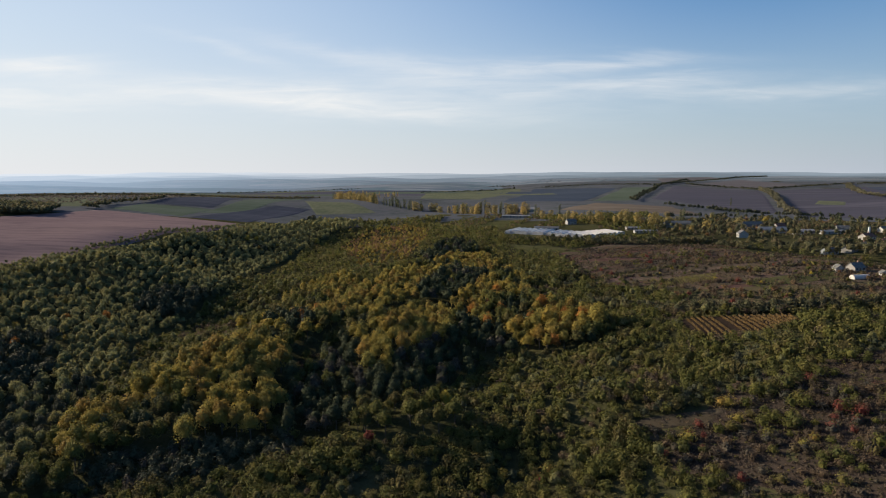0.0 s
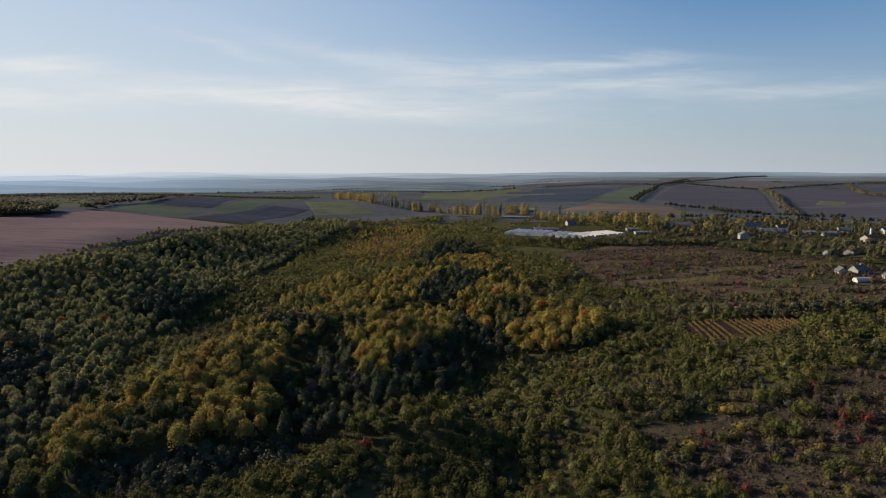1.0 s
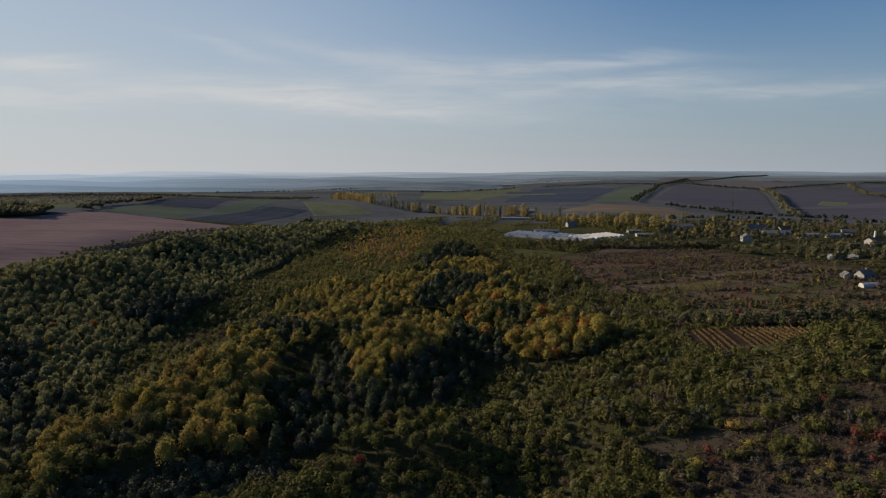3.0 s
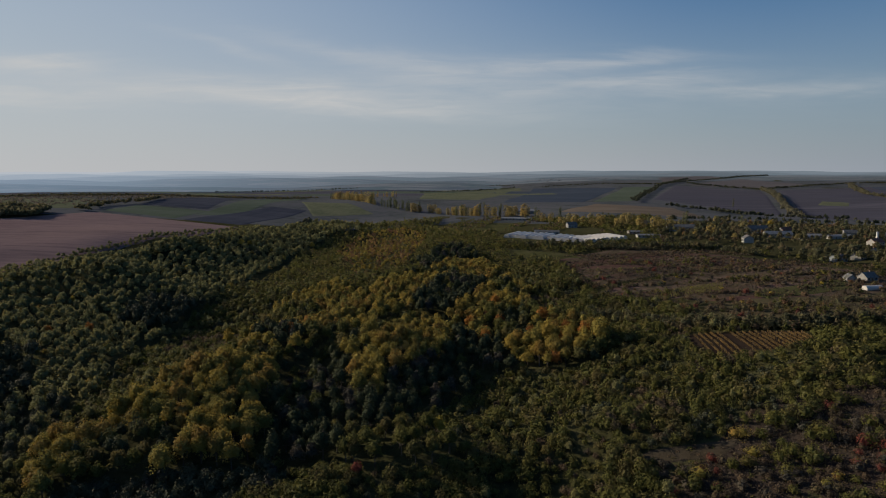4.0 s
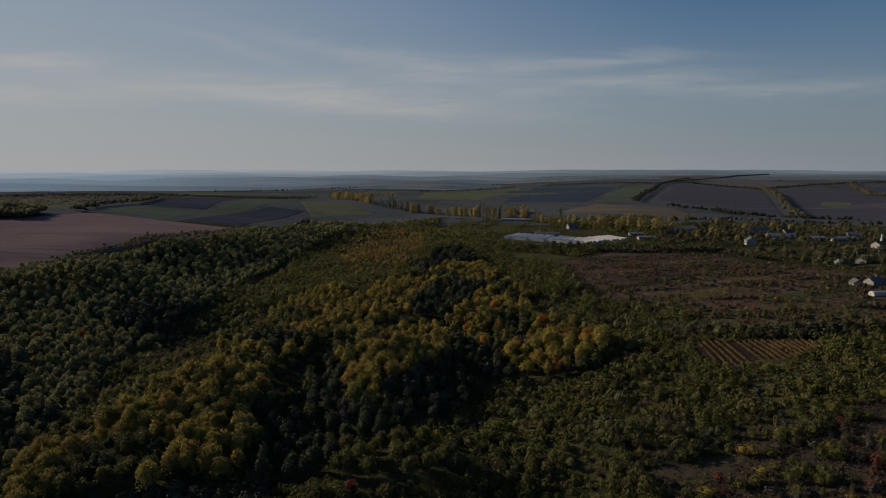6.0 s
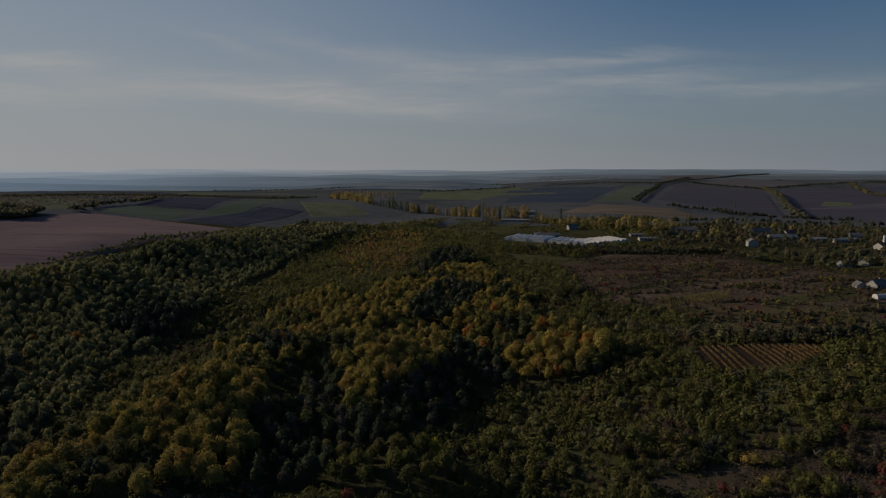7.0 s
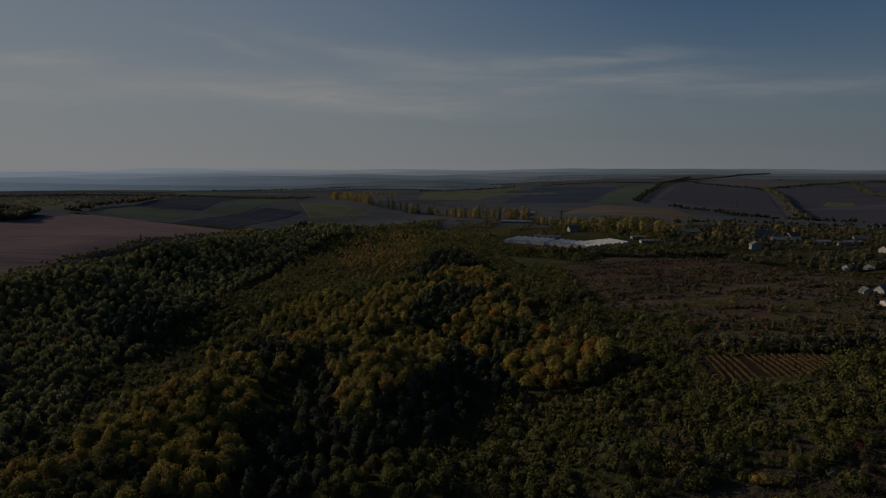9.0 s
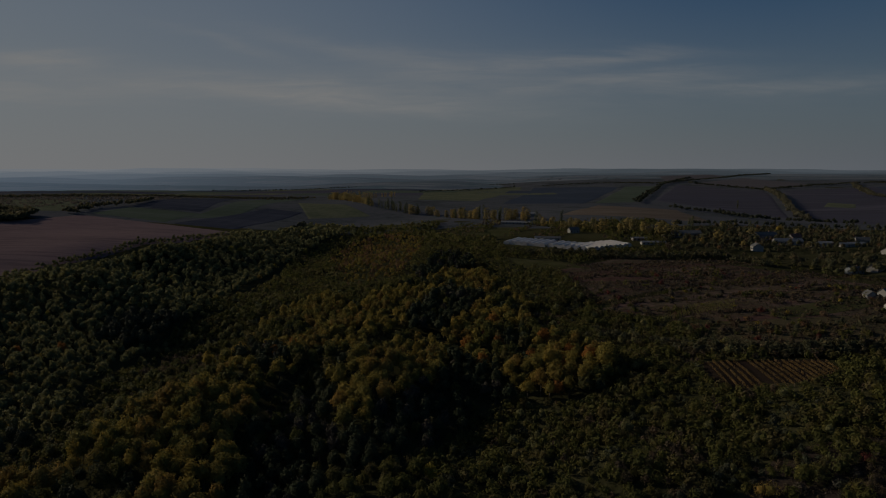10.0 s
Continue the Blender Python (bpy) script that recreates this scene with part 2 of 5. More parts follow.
HAZED_BROWN_SOIL = earth("ploughed brown soil tinted with haze", [(0.0465, 0.047, 0.066), (0.069, 0.0674, 0.0894), (0.0586, 0.0582, 0.0746), (0.0897, 0.0843, 0.107)], 0.008, 0.05, stretch=(0.12, 1, 1), turn_deg=-62, rows=0.05, row_width=14)
HAZED_SOIL = earth("ploughed soil tinted with haze", [(0.0406, 0.0509, 0.0723), (0.0467, 0.059, 0.0824), (0.0558, 0.0665, 0.09)], 0.005, 0.05, rows=0.02, row_width=14)
DRY_HILL = earth("dry pasture hill", [(0.0888, 0.0738, 0.0622), (0.124, 0.101, 0.0829), (0.146, 0.124, 0.103)], 0.02, 0.15, stretch=(0.25, 1, 1), turn_deg=10)

OAK = foliage("golden oak leaves", [(0.128, 0.12, 0.0362), (0.189, 0.156, 0.0406), (0.253, 0.186, 0.0432), (0.151, 0.136, 0.0397), (0.275, 0.196, 0.0432), (0.174, 0.143, 0.0415), (0.226, 0.138, 0.038), (0.121, 0.118, 0.038)])
GREENWOOD = foliage("dark green leaves", [(0.116, 0.119, 0.0578), (0.159, 0.148, 0.0635), (0.125, 0.129, 0.0616), (0.183, 0.158, 0.0616), (0.133, 0.139, 0.0672), (0.18, 0.154, 0.0635)])
TOWNWOOD = foliage("dull green garden leaves", [(0.0682, 0.0707, 0.0425), (0.0946, 0.09, 0.0471), (0.0591, 0.0633, 0.04), (0.111, 0.0945, 0.0471), (0.092, 0.073, 0.0494)])
# for dark trees and belts, and to paint shade into foot, valley bottom and gaps
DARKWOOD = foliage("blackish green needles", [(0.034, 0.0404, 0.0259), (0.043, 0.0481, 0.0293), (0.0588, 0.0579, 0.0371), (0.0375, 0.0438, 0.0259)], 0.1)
PINE = foliage("bluish pine needles", [(0.0303, 0.0384, 0.0217), (0.0374, 0.0461, 0.0248), (0.0481, 0.0537, 0.0279), (0.0356, 0.0423, 0.0239)], 0.15)
FAR_SCRUB = foliage("dull grey brown scrub leaves", [(0.1, 0.085, 0.075), (0.085, 0.078, 0.068), (0.115, 0.092, 0.078), (0.08, 0.08, 0.066)])
SHRUB = foliage("olive shrub leaves", [(0.0661, 0.0697, 0.0223), (0.0869, 0.085, 0.0248), (0.0729, 0.0753, 0.0248), (0.105, 0.0936, 0.0286), (0.0869, 0.0715, 0.0326), (0.0584, 0.0656, 0.0235)])
GREY = foliage("grey bare twigs", [(0.0562, 0.0474, 0.0376), (0.0421, 0.0406, 0.0326), (0.0702, 0.0569, 0.0435), (0.0467, 0.0449, 0.0348)], 0.1)
BROWN = foliage("withered brown leaves", [(0.0809, 0.0581, 0.0418), (0.105, 0.075, 0.0478), (0.0664, 0.0525, 0.0398), (0.114, 0.0938, 0.0498)])
RED = foliage("crimson leaves", [(0.112, 0.04, 0.034), (0.138, 0.045, 0.034), (0.095, 0.044, 0.038)])
STRAW = foliage("dry straw", [(0.0644, 0.0495, 0.0396), (0.0793, 0.0619, 0.0484), (0.0545, 0.0421, 0.0365), (0.0701, 0.0594, 0.0396)], 0.2)
STRAW_LEAF = foliage("fading olive yellow leaves", [(0.106, 0.0986, 0.065), (0.128, 0.115, 0.0683), (0.0901, 0.088, 0.065)])
RUST = foliage("rusty leaves", [(0.128, 0.0765, 0.04), (0.153, 0.0945, 0.045), (0.111, 0.063, 0.04)])
ORANGE = foliage("orange leaves", [(0.251, 0.11, 0.027), (0.198, 0.088, 0.027), (0.269, 0.132, 0.0315)])
YELLOW = foliage("yellow leaves", [(0.21, 0.172, 0.0331), (0.265, 0.204, 0.0398), (0.232, 0.166, 0.0376)])
POPLAR_GOLD = foliage("golden poplar leaves", [(0.22, 0.178, 0.0708), (0.262, 0.199, 0.0708), (0.186, 0.157, 0.0758), (0.28, 0.191, 0.0607)], 0.5)
POPLAR_GREEN = foliage("green poplar leaves", [(0.078, 0.091, 0.048), (0.117, 0.12, 0.054), (0.065, 0.078, 0.0456)])
BARK = surface("grey brown bark", (0.09, 0.075, 0.06), 0.9, 0.25, 3.0)
FILM = surface("white greenhouse film", (0.44, 0.41, 0.385), 0.45, 0.06, 0.3)
FILM_END = surface("greyish greenhouse end film", (0.42, 0.4, 0.39), 0.5, 0.08, 0.4)
STEEL = surface("galvanised steel", (0.4, 0.41, 0.42), 0.45, 0.1, 1.0, 0.6)
WHITEWASH = surface("whitewashed plaster", (0.3, 0.29, 0.275), 0.85, 0.08, 0.8)
LIME = surface("fresh lime wash", (0.6, 0.59, 0.57), 0.85, 0.05, 0.8)
GREY_WALL = surface("grey concrete wall", (0.24, 0.235, 0.23), 0.9, 0.12, 0.7)
BLUE_WALL = surface("pale blue plaster", (0.17, 0.19, 0.21), 0.85, 0.1, 0.7)
SLATE = surface("grey fibre-cement roofing", (0.12, 0.12, 0.122), 0.85, 0.2, 0.6)
PALE_ROOF = surface("pale sheet roofing", (0.2, 0.2, 0.205), 0.5, 0.12, 0.5)
TILE = surface("dull red roof tiles", (0.17, 0.085, 0.065), 0.85, 0.2, 0.8)
GLASS = surface("dark window glass", (0.03, 0.035, 0.045), 0.12, 0.05, 1.0)
WOOD = surface("weathered wood", (0.16, 0.12, 0.085), 0.85, 0.2, 2.0)
BRICK = surface("pink brickwork", (0.36, 0.22, 0.18), 0.9, 0.15, 0.8)


# ---- building helpers ----
def part(name, bm, material, parent=None, label=""):
    me = bpy.data.meshes.new(name)
    bm.to_mesh(me)
    bm.free()
    me.materials.append(material)
    ob = new(name, me)
    if parent is not None:
        ob.parent = parent
    return tagged(ob, label)


def mesh_np(name, verts, faces, material, tint=None, parent=None):
    """One mesh object from arrays of places and of faces with equal corner counts."""
    verts, faces = np.asarray(verts, np.float32), np.asarray(faces, np.int32)
    me = bpy.data.meshes.new(name)
    k = faces.shape[1]
    me.vertices.add(len(verts))
    me.vertices.foreach_set("co", verts.ravel())
    me.loops.add(faces.size)
    me.loops.foreach_set("vertex_index", faces.ravel())
    me.polygons.add(len(faces))
    me.polygons.foreach_set("loop_start", np.arange(0, faces.size, k, dtype=np.int32))
    if tint is not None:
        at = me.attributes.new("tint", "FLOAT", "FACE")
        at.data.foreach_set("value", np.asarray(tint, np.float32))
    me.update(calc_edges=True)
    me.materials.append(material)
    ob = new(name, me)
    if parent is not None:
        ob.parent = parent
    return ob


def box(bm, x0, y0, z0, x1, y1, z1):
    v = [bm.verts.new(c) for c in ((x0, y0, z0), (x1, y0, z0), (x1, y1, z0), (x0, y1, z0), (x0, y0, z1), (x1, y0, z1), (x1, y1, z1), (x0, y1, z1))]
    for f in ((3, 2, 1, 0), (4, 5, 6, 7), (0, 1, 5, 4), (1, 2, 6, 5), (2, 3, 7, 6), (3, 0, 4, 7)):
        bm.faces.new([v[i] for i in f])
    return v


def boxed(*sizes):
    bm = bmesh.new()
    for s in sizes:
        box(bm, *s)
    return bm


def empty(name, m):
    ob = new(name)
    ob.empty_display_size = 0.5
    ob.matrix_world = m
    return ob


# ---- the lie of the land ----
# hollows and spurs: x, y, height, reach
SPURS = ((-152, 220, -15.2, 90), (226, 274, 6.1, 90), (-98, 490, -7.8, 90), (-530, 580, 9.3, 150), (-98, 58, -30, 90), (-314, 274, -24.2, 90), (25, 313, -11, 55),
         (-107, 643, -15.9, 55), (25, 148, -12.4, 55), (-140, 379, -16.7, 55), (-80, 940, -22.6, 150), (157, 181, 7.5, 55), (-503, 313, -13.8, 55), (-206, 181, -9.5, 55),
         (460, 400, 9, 150), (-8, 841, 11.3, 55), (-272, 577, 6, 55), (-173, 511, -13, 55), (-206, 412, 5, 55), (25, 478, -5.3, 55), (-206, -17, -8.5, 55),
         (223, 181, 4.9, 55), (230, 960, 7, 110))
KNOLLS = ((-48, 236, -7, 17), (-58, 282, -6, 15), (14, 262, -6, 19), (42, 250, -3, 14), (-97, 279, 3.5, 20), (-124, 231, 3, 18), (-85, 329, 3, 20),
         (-22, 312, 4, 20), (-30, 262, 3, 13), (56, 338, 3.5, 20), (-237, 397, -6, 22), (-225, 339, -5, 18), (-217, 470, 3, 20), (-150, 560, -4, 20),
         (-5, 205, 3.5, 16), (5, 178, -3, 14), (-40, 165, 3, 15), (60, 215, 3, 14), (30, 190, -3, 14), (95, 240, -3, 16))


def ease(lo, hi, v):
    t = np.clip((v - lo) / (hi - lo), 0, 1)
    return t * t * (3 - 2 * t)


def land(x, y):
    """Height of the ground: a plain rising northwards with hollows and spurs, and far country beyond."""
    x, y = np.asarray(x, float), np.asarray(y, float)
    z = 20.4 - 0.0038 * np.clip(x, -1500, 1500) + 0.0333 * np.clip(y, -200, 820)
    for hx, hy, h, s in SPURS + KNOLLS:
        z = z + h * np.exp(-((x - hx) ** 2 + (y - hy) ** 2) / (2 * s * s))
    z = z + 2.4 * np.sin(0.07 * (0.5 * x + 0.86 * y) + 1.4 * np.sin(0.021 * x)) * ease(-140, -190, x) * (1 - ease(-225, -290, x)) * ease(220, 300, y) * (1 - ease(560, 680, y))
    z = z + 1.1 * np.sin(0.043 * x + 1.3 * np.sin(0.021 * y)) * np.sin(0.037 * y + 0.011 * x) * ease(100, 150, y) * (1 - ease(480, 600, y))
    far = 45 + 8 * ease(-200, -520, x) * (1 - ease(1250, 1800, y)) - 8 * ease(1000, 2000, y) * (1 - ease(0, 500, x)) + 3 * ease(0, 900, x) * ease(900, 1600, y)
    far = far + 24 * ease(1700, 2800, y) * ease(-100, 700, x)
    far = far + 4.0 * np.sin(0.0052 * x - 0.0021 * y + 0.6) * np.sin(0.0034 * y + 0.0016 * x + 0.9) * ease(1000, 1400, y) * (1 - ease(2300, 2900, y)) * (1 - 0.7 * ease(200, 500, x))
    far = far + 1.2 * np.sin(0.01 * x + 0.004 * y) * np.sin(0.008 * y - 0.003 * x) * ease(900, 1200, y) * (1 - ease(2300, 2900, y))
    k = ease(750, 1250, y)
    z = z * (1 - k) + far * k
    # the valley behind the village, and the plateau's brow behind the stubble field
    z = z - 15.0 * np.exp(-((x - 640) / 210) ** 2 / 2 - ((y - 1010) / 190) ** 2 / 2)
    # the valley's western side climbs to the plateau, raised unseen to shade the bottom
    west = ease(-186, -270, x) * (1 - ease(235, 335, y))
    z = z * (1 - west) + np.maximum(z, 40.0) * west
    return z + 8.0 * np.exp(-((x + 560) / 230) ** 2 / 2 - ((y - 1010) / 170) ** 2 / 2)


def ground_sheet():
    def steps(lo, a, b, hi, fine):
        left = a - np.geomspace(1, a - lo + 1, 64)[::-1] + 1
        right = b + np.geomspace(1, hi - b + 1, 64) - 1
        return np.concatenate([left[:-1], np.arange(a, b, fine), right])
    xs = steps(-6500, -420, 440, 6500, 6.5)
    ys = steps(-1200, 110, 900, 5600, 6.0)
    X, Y = np.meshgrid(xs, ys)
    Z = land(X, Y)
    near = (Y > 100) & (Y < 700)
    Z = Z + np.where(near, 0.25 * np.sin(X * 0.31 + 2 * np.sin(Y * 0.17)) * np.sin(Y * 0.27 + X * 0.05), 0)
    V = np.stack([X, Y, Z], -1).reshape(-1, 3)
    i = np.arange(len(xs) * len(ys)).reshape(len(ys), len(xs))
    F = np.stack([i[:-1, :-1], i[:-1, 1:], i[1:, 1:], i[1:, :-1]], -1).reshape(-1, 4)
    ob = mesh_np("ground", V, F, GROUND)
    ob.data.polygons.foreach_set("use_smooth", np.ones(len(F), bool))
    return tagged(ob, "rolling ground of dry grass and leaf litter", "ground", kind="structure")


ground_sheet()


def field(name, corners, material, label, lift=0.35, n=24, category="field"):
    """A field: a sheet with ragged margins laid over the land between four corners."""
    c = np.array(corners, float)
    u, v = np.meshgrid(np.linspace(0, 1, n + 1), np.linspace(0, 1, n + 1))
    P = (c[0] * ((1 - u) * (1 - v))[..., None] + c[1] * (u * (1 - v))[..., None] + c[2] * (u * v)[..., None] + c[3] * ((1 - u) * v)[..., None])
    rng = np.random.default_rng(len(label) + n)
    rim = (u == 0) | (u == 1) | (v == 0) | (v == 1)
    size = np.linalg.norm(c[1] - c[0]) / n
    P = P + rng.normal(0, 0.12 * size, P.shape) * rim[..., None]
    Z = land(P[..., 0], P[..., 1]) + lift
    Z[rim] -= lift + 0.25
    V = np.concatenate([P, Z[..., None]], -1).reshape(-1, 3)
    i = np.arange((n + 1) ** 2).reshape(n + 1, n + 1)
    F = np.stack([i[:-1, :-1], i[:-1, 1:], i[1:, 1:], i[1:, :-1]], -1).reshape(-1, 4)
    ob = mesh_np(name, V, F, material)
    ob.data.polygons.foreach_set("use_smooth", np.ones(len(F), bool))
    return tagged(ob, label, category, kind="structure")


field("weedy_plain", [(-1500, 745), (1250, 745), (2600, 3100), (-1900, 3100)], HAZED_PLAIN, "weedy grass between the far fields", 0.35, 90, "grassland")
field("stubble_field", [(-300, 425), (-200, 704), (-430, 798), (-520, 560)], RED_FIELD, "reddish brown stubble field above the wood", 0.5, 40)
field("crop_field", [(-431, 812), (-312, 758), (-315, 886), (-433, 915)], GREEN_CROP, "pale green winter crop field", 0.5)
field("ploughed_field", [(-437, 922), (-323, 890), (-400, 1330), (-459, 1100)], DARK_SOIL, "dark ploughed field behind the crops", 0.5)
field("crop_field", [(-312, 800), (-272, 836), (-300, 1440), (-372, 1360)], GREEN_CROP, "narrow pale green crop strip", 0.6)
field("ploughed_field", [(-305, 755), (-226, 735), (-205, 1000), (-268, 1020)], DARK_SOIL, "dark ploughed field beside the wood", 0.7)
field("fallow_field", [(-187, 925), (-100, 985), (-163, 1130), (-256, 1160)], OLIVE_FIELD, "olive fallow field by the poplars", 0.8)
field("ploughed_field", [(103, 1142), (259, 1169), (545, 1975), (295, 2120)], HAZED_SOIL, "dark bluish ploughed field beyond the village", 0.8)
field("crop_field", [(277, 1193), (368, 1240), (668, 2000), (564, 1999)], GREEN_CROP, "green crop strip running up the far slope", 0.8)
field("ploughed_field", [(427, 1312), (530, 982), (845, 1700), (754, 2092)], HAZED_BROWN_SOIL, "grey brown ploughed field on the far slope", 0.8, 40)
field("ploughed_field", [(520, 899), (720, 800), (1340, 2010), (880, 1690)], HAZED_BROWN_SOIL, "broad brown ploughed field with a green patch", 0.8, 40)
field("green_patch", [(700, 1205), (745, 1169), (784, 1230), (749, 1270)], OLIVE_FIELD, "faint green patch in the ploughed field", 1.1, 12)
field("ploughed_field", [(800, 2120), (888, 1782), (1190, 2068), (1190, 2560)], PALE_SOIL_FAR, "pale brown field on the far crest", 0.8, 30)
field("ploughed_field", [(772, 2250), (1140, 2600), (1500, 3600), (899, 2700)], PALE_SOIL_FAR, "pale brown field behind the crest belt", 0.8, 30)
field("ploughed_field", [(1300, 1971), (980, 1330), (1500, 1500), (1900, 2200)], HAZED_SOIL, "dark bluish field beyond the yellowing belt", 0.8, 30)
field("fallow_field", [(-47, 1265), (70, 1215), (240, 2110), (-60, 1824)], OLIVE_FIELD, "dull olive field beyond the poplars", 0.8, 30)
field("vineyard_soil", [(104, 260), (145, 250), (155, 277), (109, 291)], VINE_SOIL, "dark reddish soil of the vineyard", 0.25, 20, "soil")
field("pasture", [(160, 900), (324, 775), (398, 1095), (273, 1150)], DRY_HILL, "dry brown pasture hill behind the village", 0.6)
field("meadow", [(88, 385), (205, 292), (285, 385), (240, 480)], MEADOW, "withered reddish brown meadow", 0.2, 40, "meadow")
field("meadow", [(85, 500), (98, 400), (240, 470), (160, 555)], MEADOW, "terraced brown meadow below the greenhouses", 0.2, 40, "meadow")
field("scrub_slope", [(60, 172), (100, 135), (190, 215), (100, 212)], SCRUB_SOIL, "bare stony slope with thin dry scrub", 0.15, 40, "slope")
field("clearing", [(55, 191), (81, 185), (92, 193), (62, 195)], PALE_SOIL, "pale trodden clearing in the shrubs", 0.25, 16, "clearing")
field("grass_slope", [(124, 302), (204, 300), (246, 350), (135, 335)], OLIVE_GRASS, "olive brown rough grass above the hedge", 0.25, 30, "grass")
field("grass_strip", [(166, 336), (236, 362), (252, 392), (168, 360)], GREEN_GRASS, "fresh green grass strip beside the cottage", 0.3, 20, "grass")
field("clearing", [(56, 558), (62, 530), (118, 500), (102, 524)], GREEN_GRASS, "pale grassy clearing behind the oaks", 0.5, 16, "clearing")
field("clearing", [(5, 715), (72, 680), (112, 780), (35, 810)], GREEN_GRASS, "grassy common below the poplars", 0.3, 20, "meadow")


def far_fields():
    """A patchwork of fields in the wide valley beyond the poplars."""
    rng = np.random.default_rng(15)
    kinds = ((HAZED_SOIL, "bluish ploughed field in the far valley"), (OLIVE_FIELD, "dull olive field in the far valley"), (GREEN_CROP, "pale green crop in the far valley"),
             (DARK_SOIL, "dark ploughed field in the far valley"), (HAZED_BROWN_SOIL, "grey brown field in the far valley"))
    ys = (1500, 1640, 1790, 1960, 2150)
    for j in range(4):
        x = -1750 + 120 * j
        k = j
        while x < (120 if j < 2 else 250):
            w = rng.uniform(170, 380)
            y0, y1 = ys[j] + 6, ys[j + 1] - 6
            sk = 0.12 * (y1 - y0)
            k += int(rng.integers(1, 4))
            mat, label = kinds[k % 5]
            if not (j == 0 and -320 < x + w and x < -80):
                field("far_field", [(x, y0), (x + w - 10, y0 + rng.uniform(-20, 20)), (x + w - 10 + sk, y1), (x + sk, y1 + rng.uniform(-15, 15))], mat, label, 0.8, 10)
            x += w


far_fields()
field("scrub_hillside", [(-1000, 830), (-450, 815), (-520, 1010), (-1000, 1200)], OLIVE_FIELD, "olive brown hillside of low scrub", 0.5, 20, "hillside")


def distant_hills():
    """Ridges behind one another out to the horizon, each a rounded swell across the view."""
    rng = np.random.default_rng(5)
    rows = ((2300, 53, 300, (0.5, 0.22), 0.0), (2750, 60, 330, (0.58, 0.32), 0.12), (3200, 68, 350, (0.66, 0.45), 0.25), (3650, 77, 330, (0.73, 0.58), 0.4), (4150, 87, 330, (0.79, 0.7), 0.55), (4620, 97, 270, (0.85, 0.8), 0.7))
    for k, (y0, top, deep, share, hz) in enumerate(rows):
        xs = np.linspace(-4600, 4600, 180)
        f = rng.uniform(0.7, 1.4, 4)
        ph = rng.uniform(0, 6, 4)
        wob = sum(math.pow(0.6, i) * np.sin(xs * f[i] * 0.0019 * (2 ** i) + ph[i]) for i in range(4))
        mid = y0 + 70 * np.sin(xs * 0.0009 + ph[0])
        crest = top + (4.5 + 0.0012 * y0 * (y0 < 4300)) * wob - (top - 25) * ease(0, 500, xs) * (y0 < 2900)
        vs = np.linspace(-1, 1, 15)
        X = np.repeat(xs[None], 15, 0)
        Y = mid[None] + vs[:, None] * deep
        base = land(X, Y) + (-2.0 if y0 < 2500 else 0.4)
        want = crest[None] * np.ones_like(X)
        Z = base + np.maximum(want - base, 0.0 if y0 > 2500 else 0.5) * (np.cos(vs * math.pi / 2) ** 1.3)[:, None]
        V = np.stack([X, Y, Z], -1).reshape(-1, 3)
        i = np.arange(X.size).reshape(X.shape)
        F = np.stack([i[:-1, :-1], i[:-1, 1:], i[1:, 1:], i[1:, :-1]], -1).reshape(-1, 4)
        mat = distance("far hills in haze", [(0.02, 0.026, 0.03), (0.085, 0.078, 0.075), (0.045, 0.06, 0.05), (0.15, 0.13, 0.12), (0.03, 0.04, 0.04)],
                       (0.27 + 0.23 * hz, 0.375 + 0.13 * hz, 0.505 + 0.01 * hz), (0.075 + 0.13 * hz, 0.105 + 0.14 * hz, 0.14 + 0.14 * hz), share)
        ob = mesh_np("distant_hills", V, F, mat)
        ob.data.polygons.foreach_set("use_smooth", np.ones(len(F), bool))
        tagged(ob, "hazy blue ridge of far fields and woods", "hills", kind="structure")


distant_hills()


# ---- trees ----
def leaves(rng, lobes, n, leaf, slim=1.0, low=-0.45):
    """n sprays of leaves over the billows of a crown: corners (n, 4, 3)."""
    c = np.array([l[0] for l in lobes], float)
    r = np.array([l[1] for l in lobes], float)
    area = (r[:, 0] * r[:, 1] + r[:, 0] * r[:, 2])
    out = []
    have = 0
    while have < n:
        k = rng.choice(len(lobes), n * 2, p=area / area.sum())
        d = rng.normal(size=(n * 2, 3))
        d /= np.linalg.norm(d, axis=1)[:, None]
        p = c[k] + d * r[k] * rng.uniform(0.91, 1.03, (n * 2, 1))
        inside = np.zeros(len(p), bool)
        for cc, rr in zip(c, r):
            inside |= (((p - cc) / (rr * 0.8)) ** 2).sum(1) < 1
        ok = ~inside & (d[:, 2] > low)
        out.append(np.concatenate([p[ok], d[ok]], 1))
        have += ok.sum()
    pd = np.concatenate(out)[:n]
    p, d = pd[:, :3], pd[:, 3:]
    core = c[0]
    whole = (p - core) / np.linalg.norm(p - core, axis=1)[:, None]
    nrm = 0.55 * d + 0.75 * whole + rng.normal(0, 0.14, d.shape)
    nrm /= np.linalg.norm(nrm, axis=1)[:, None]
    t = np.cross(nrm, rng.normal(size=d.shape))
    t /= np.linalg.norm(t, axis=1)[:, None]
    b = np.cross(nrm, t)
    s = leaf * rng.uniform(0.6, 1.35, (n, 1))
    q = rng.uniform(0.75, 1.2, (4, n, 1))
    return np.stack([p - t * s * slim * q[0], p - b * s * q[1] * 0.62 + nrm * s * 0.15, p + t * s * slim * q[2], p + b * s * q[3] * 0.62 + nrm * s * 0.15], 1)


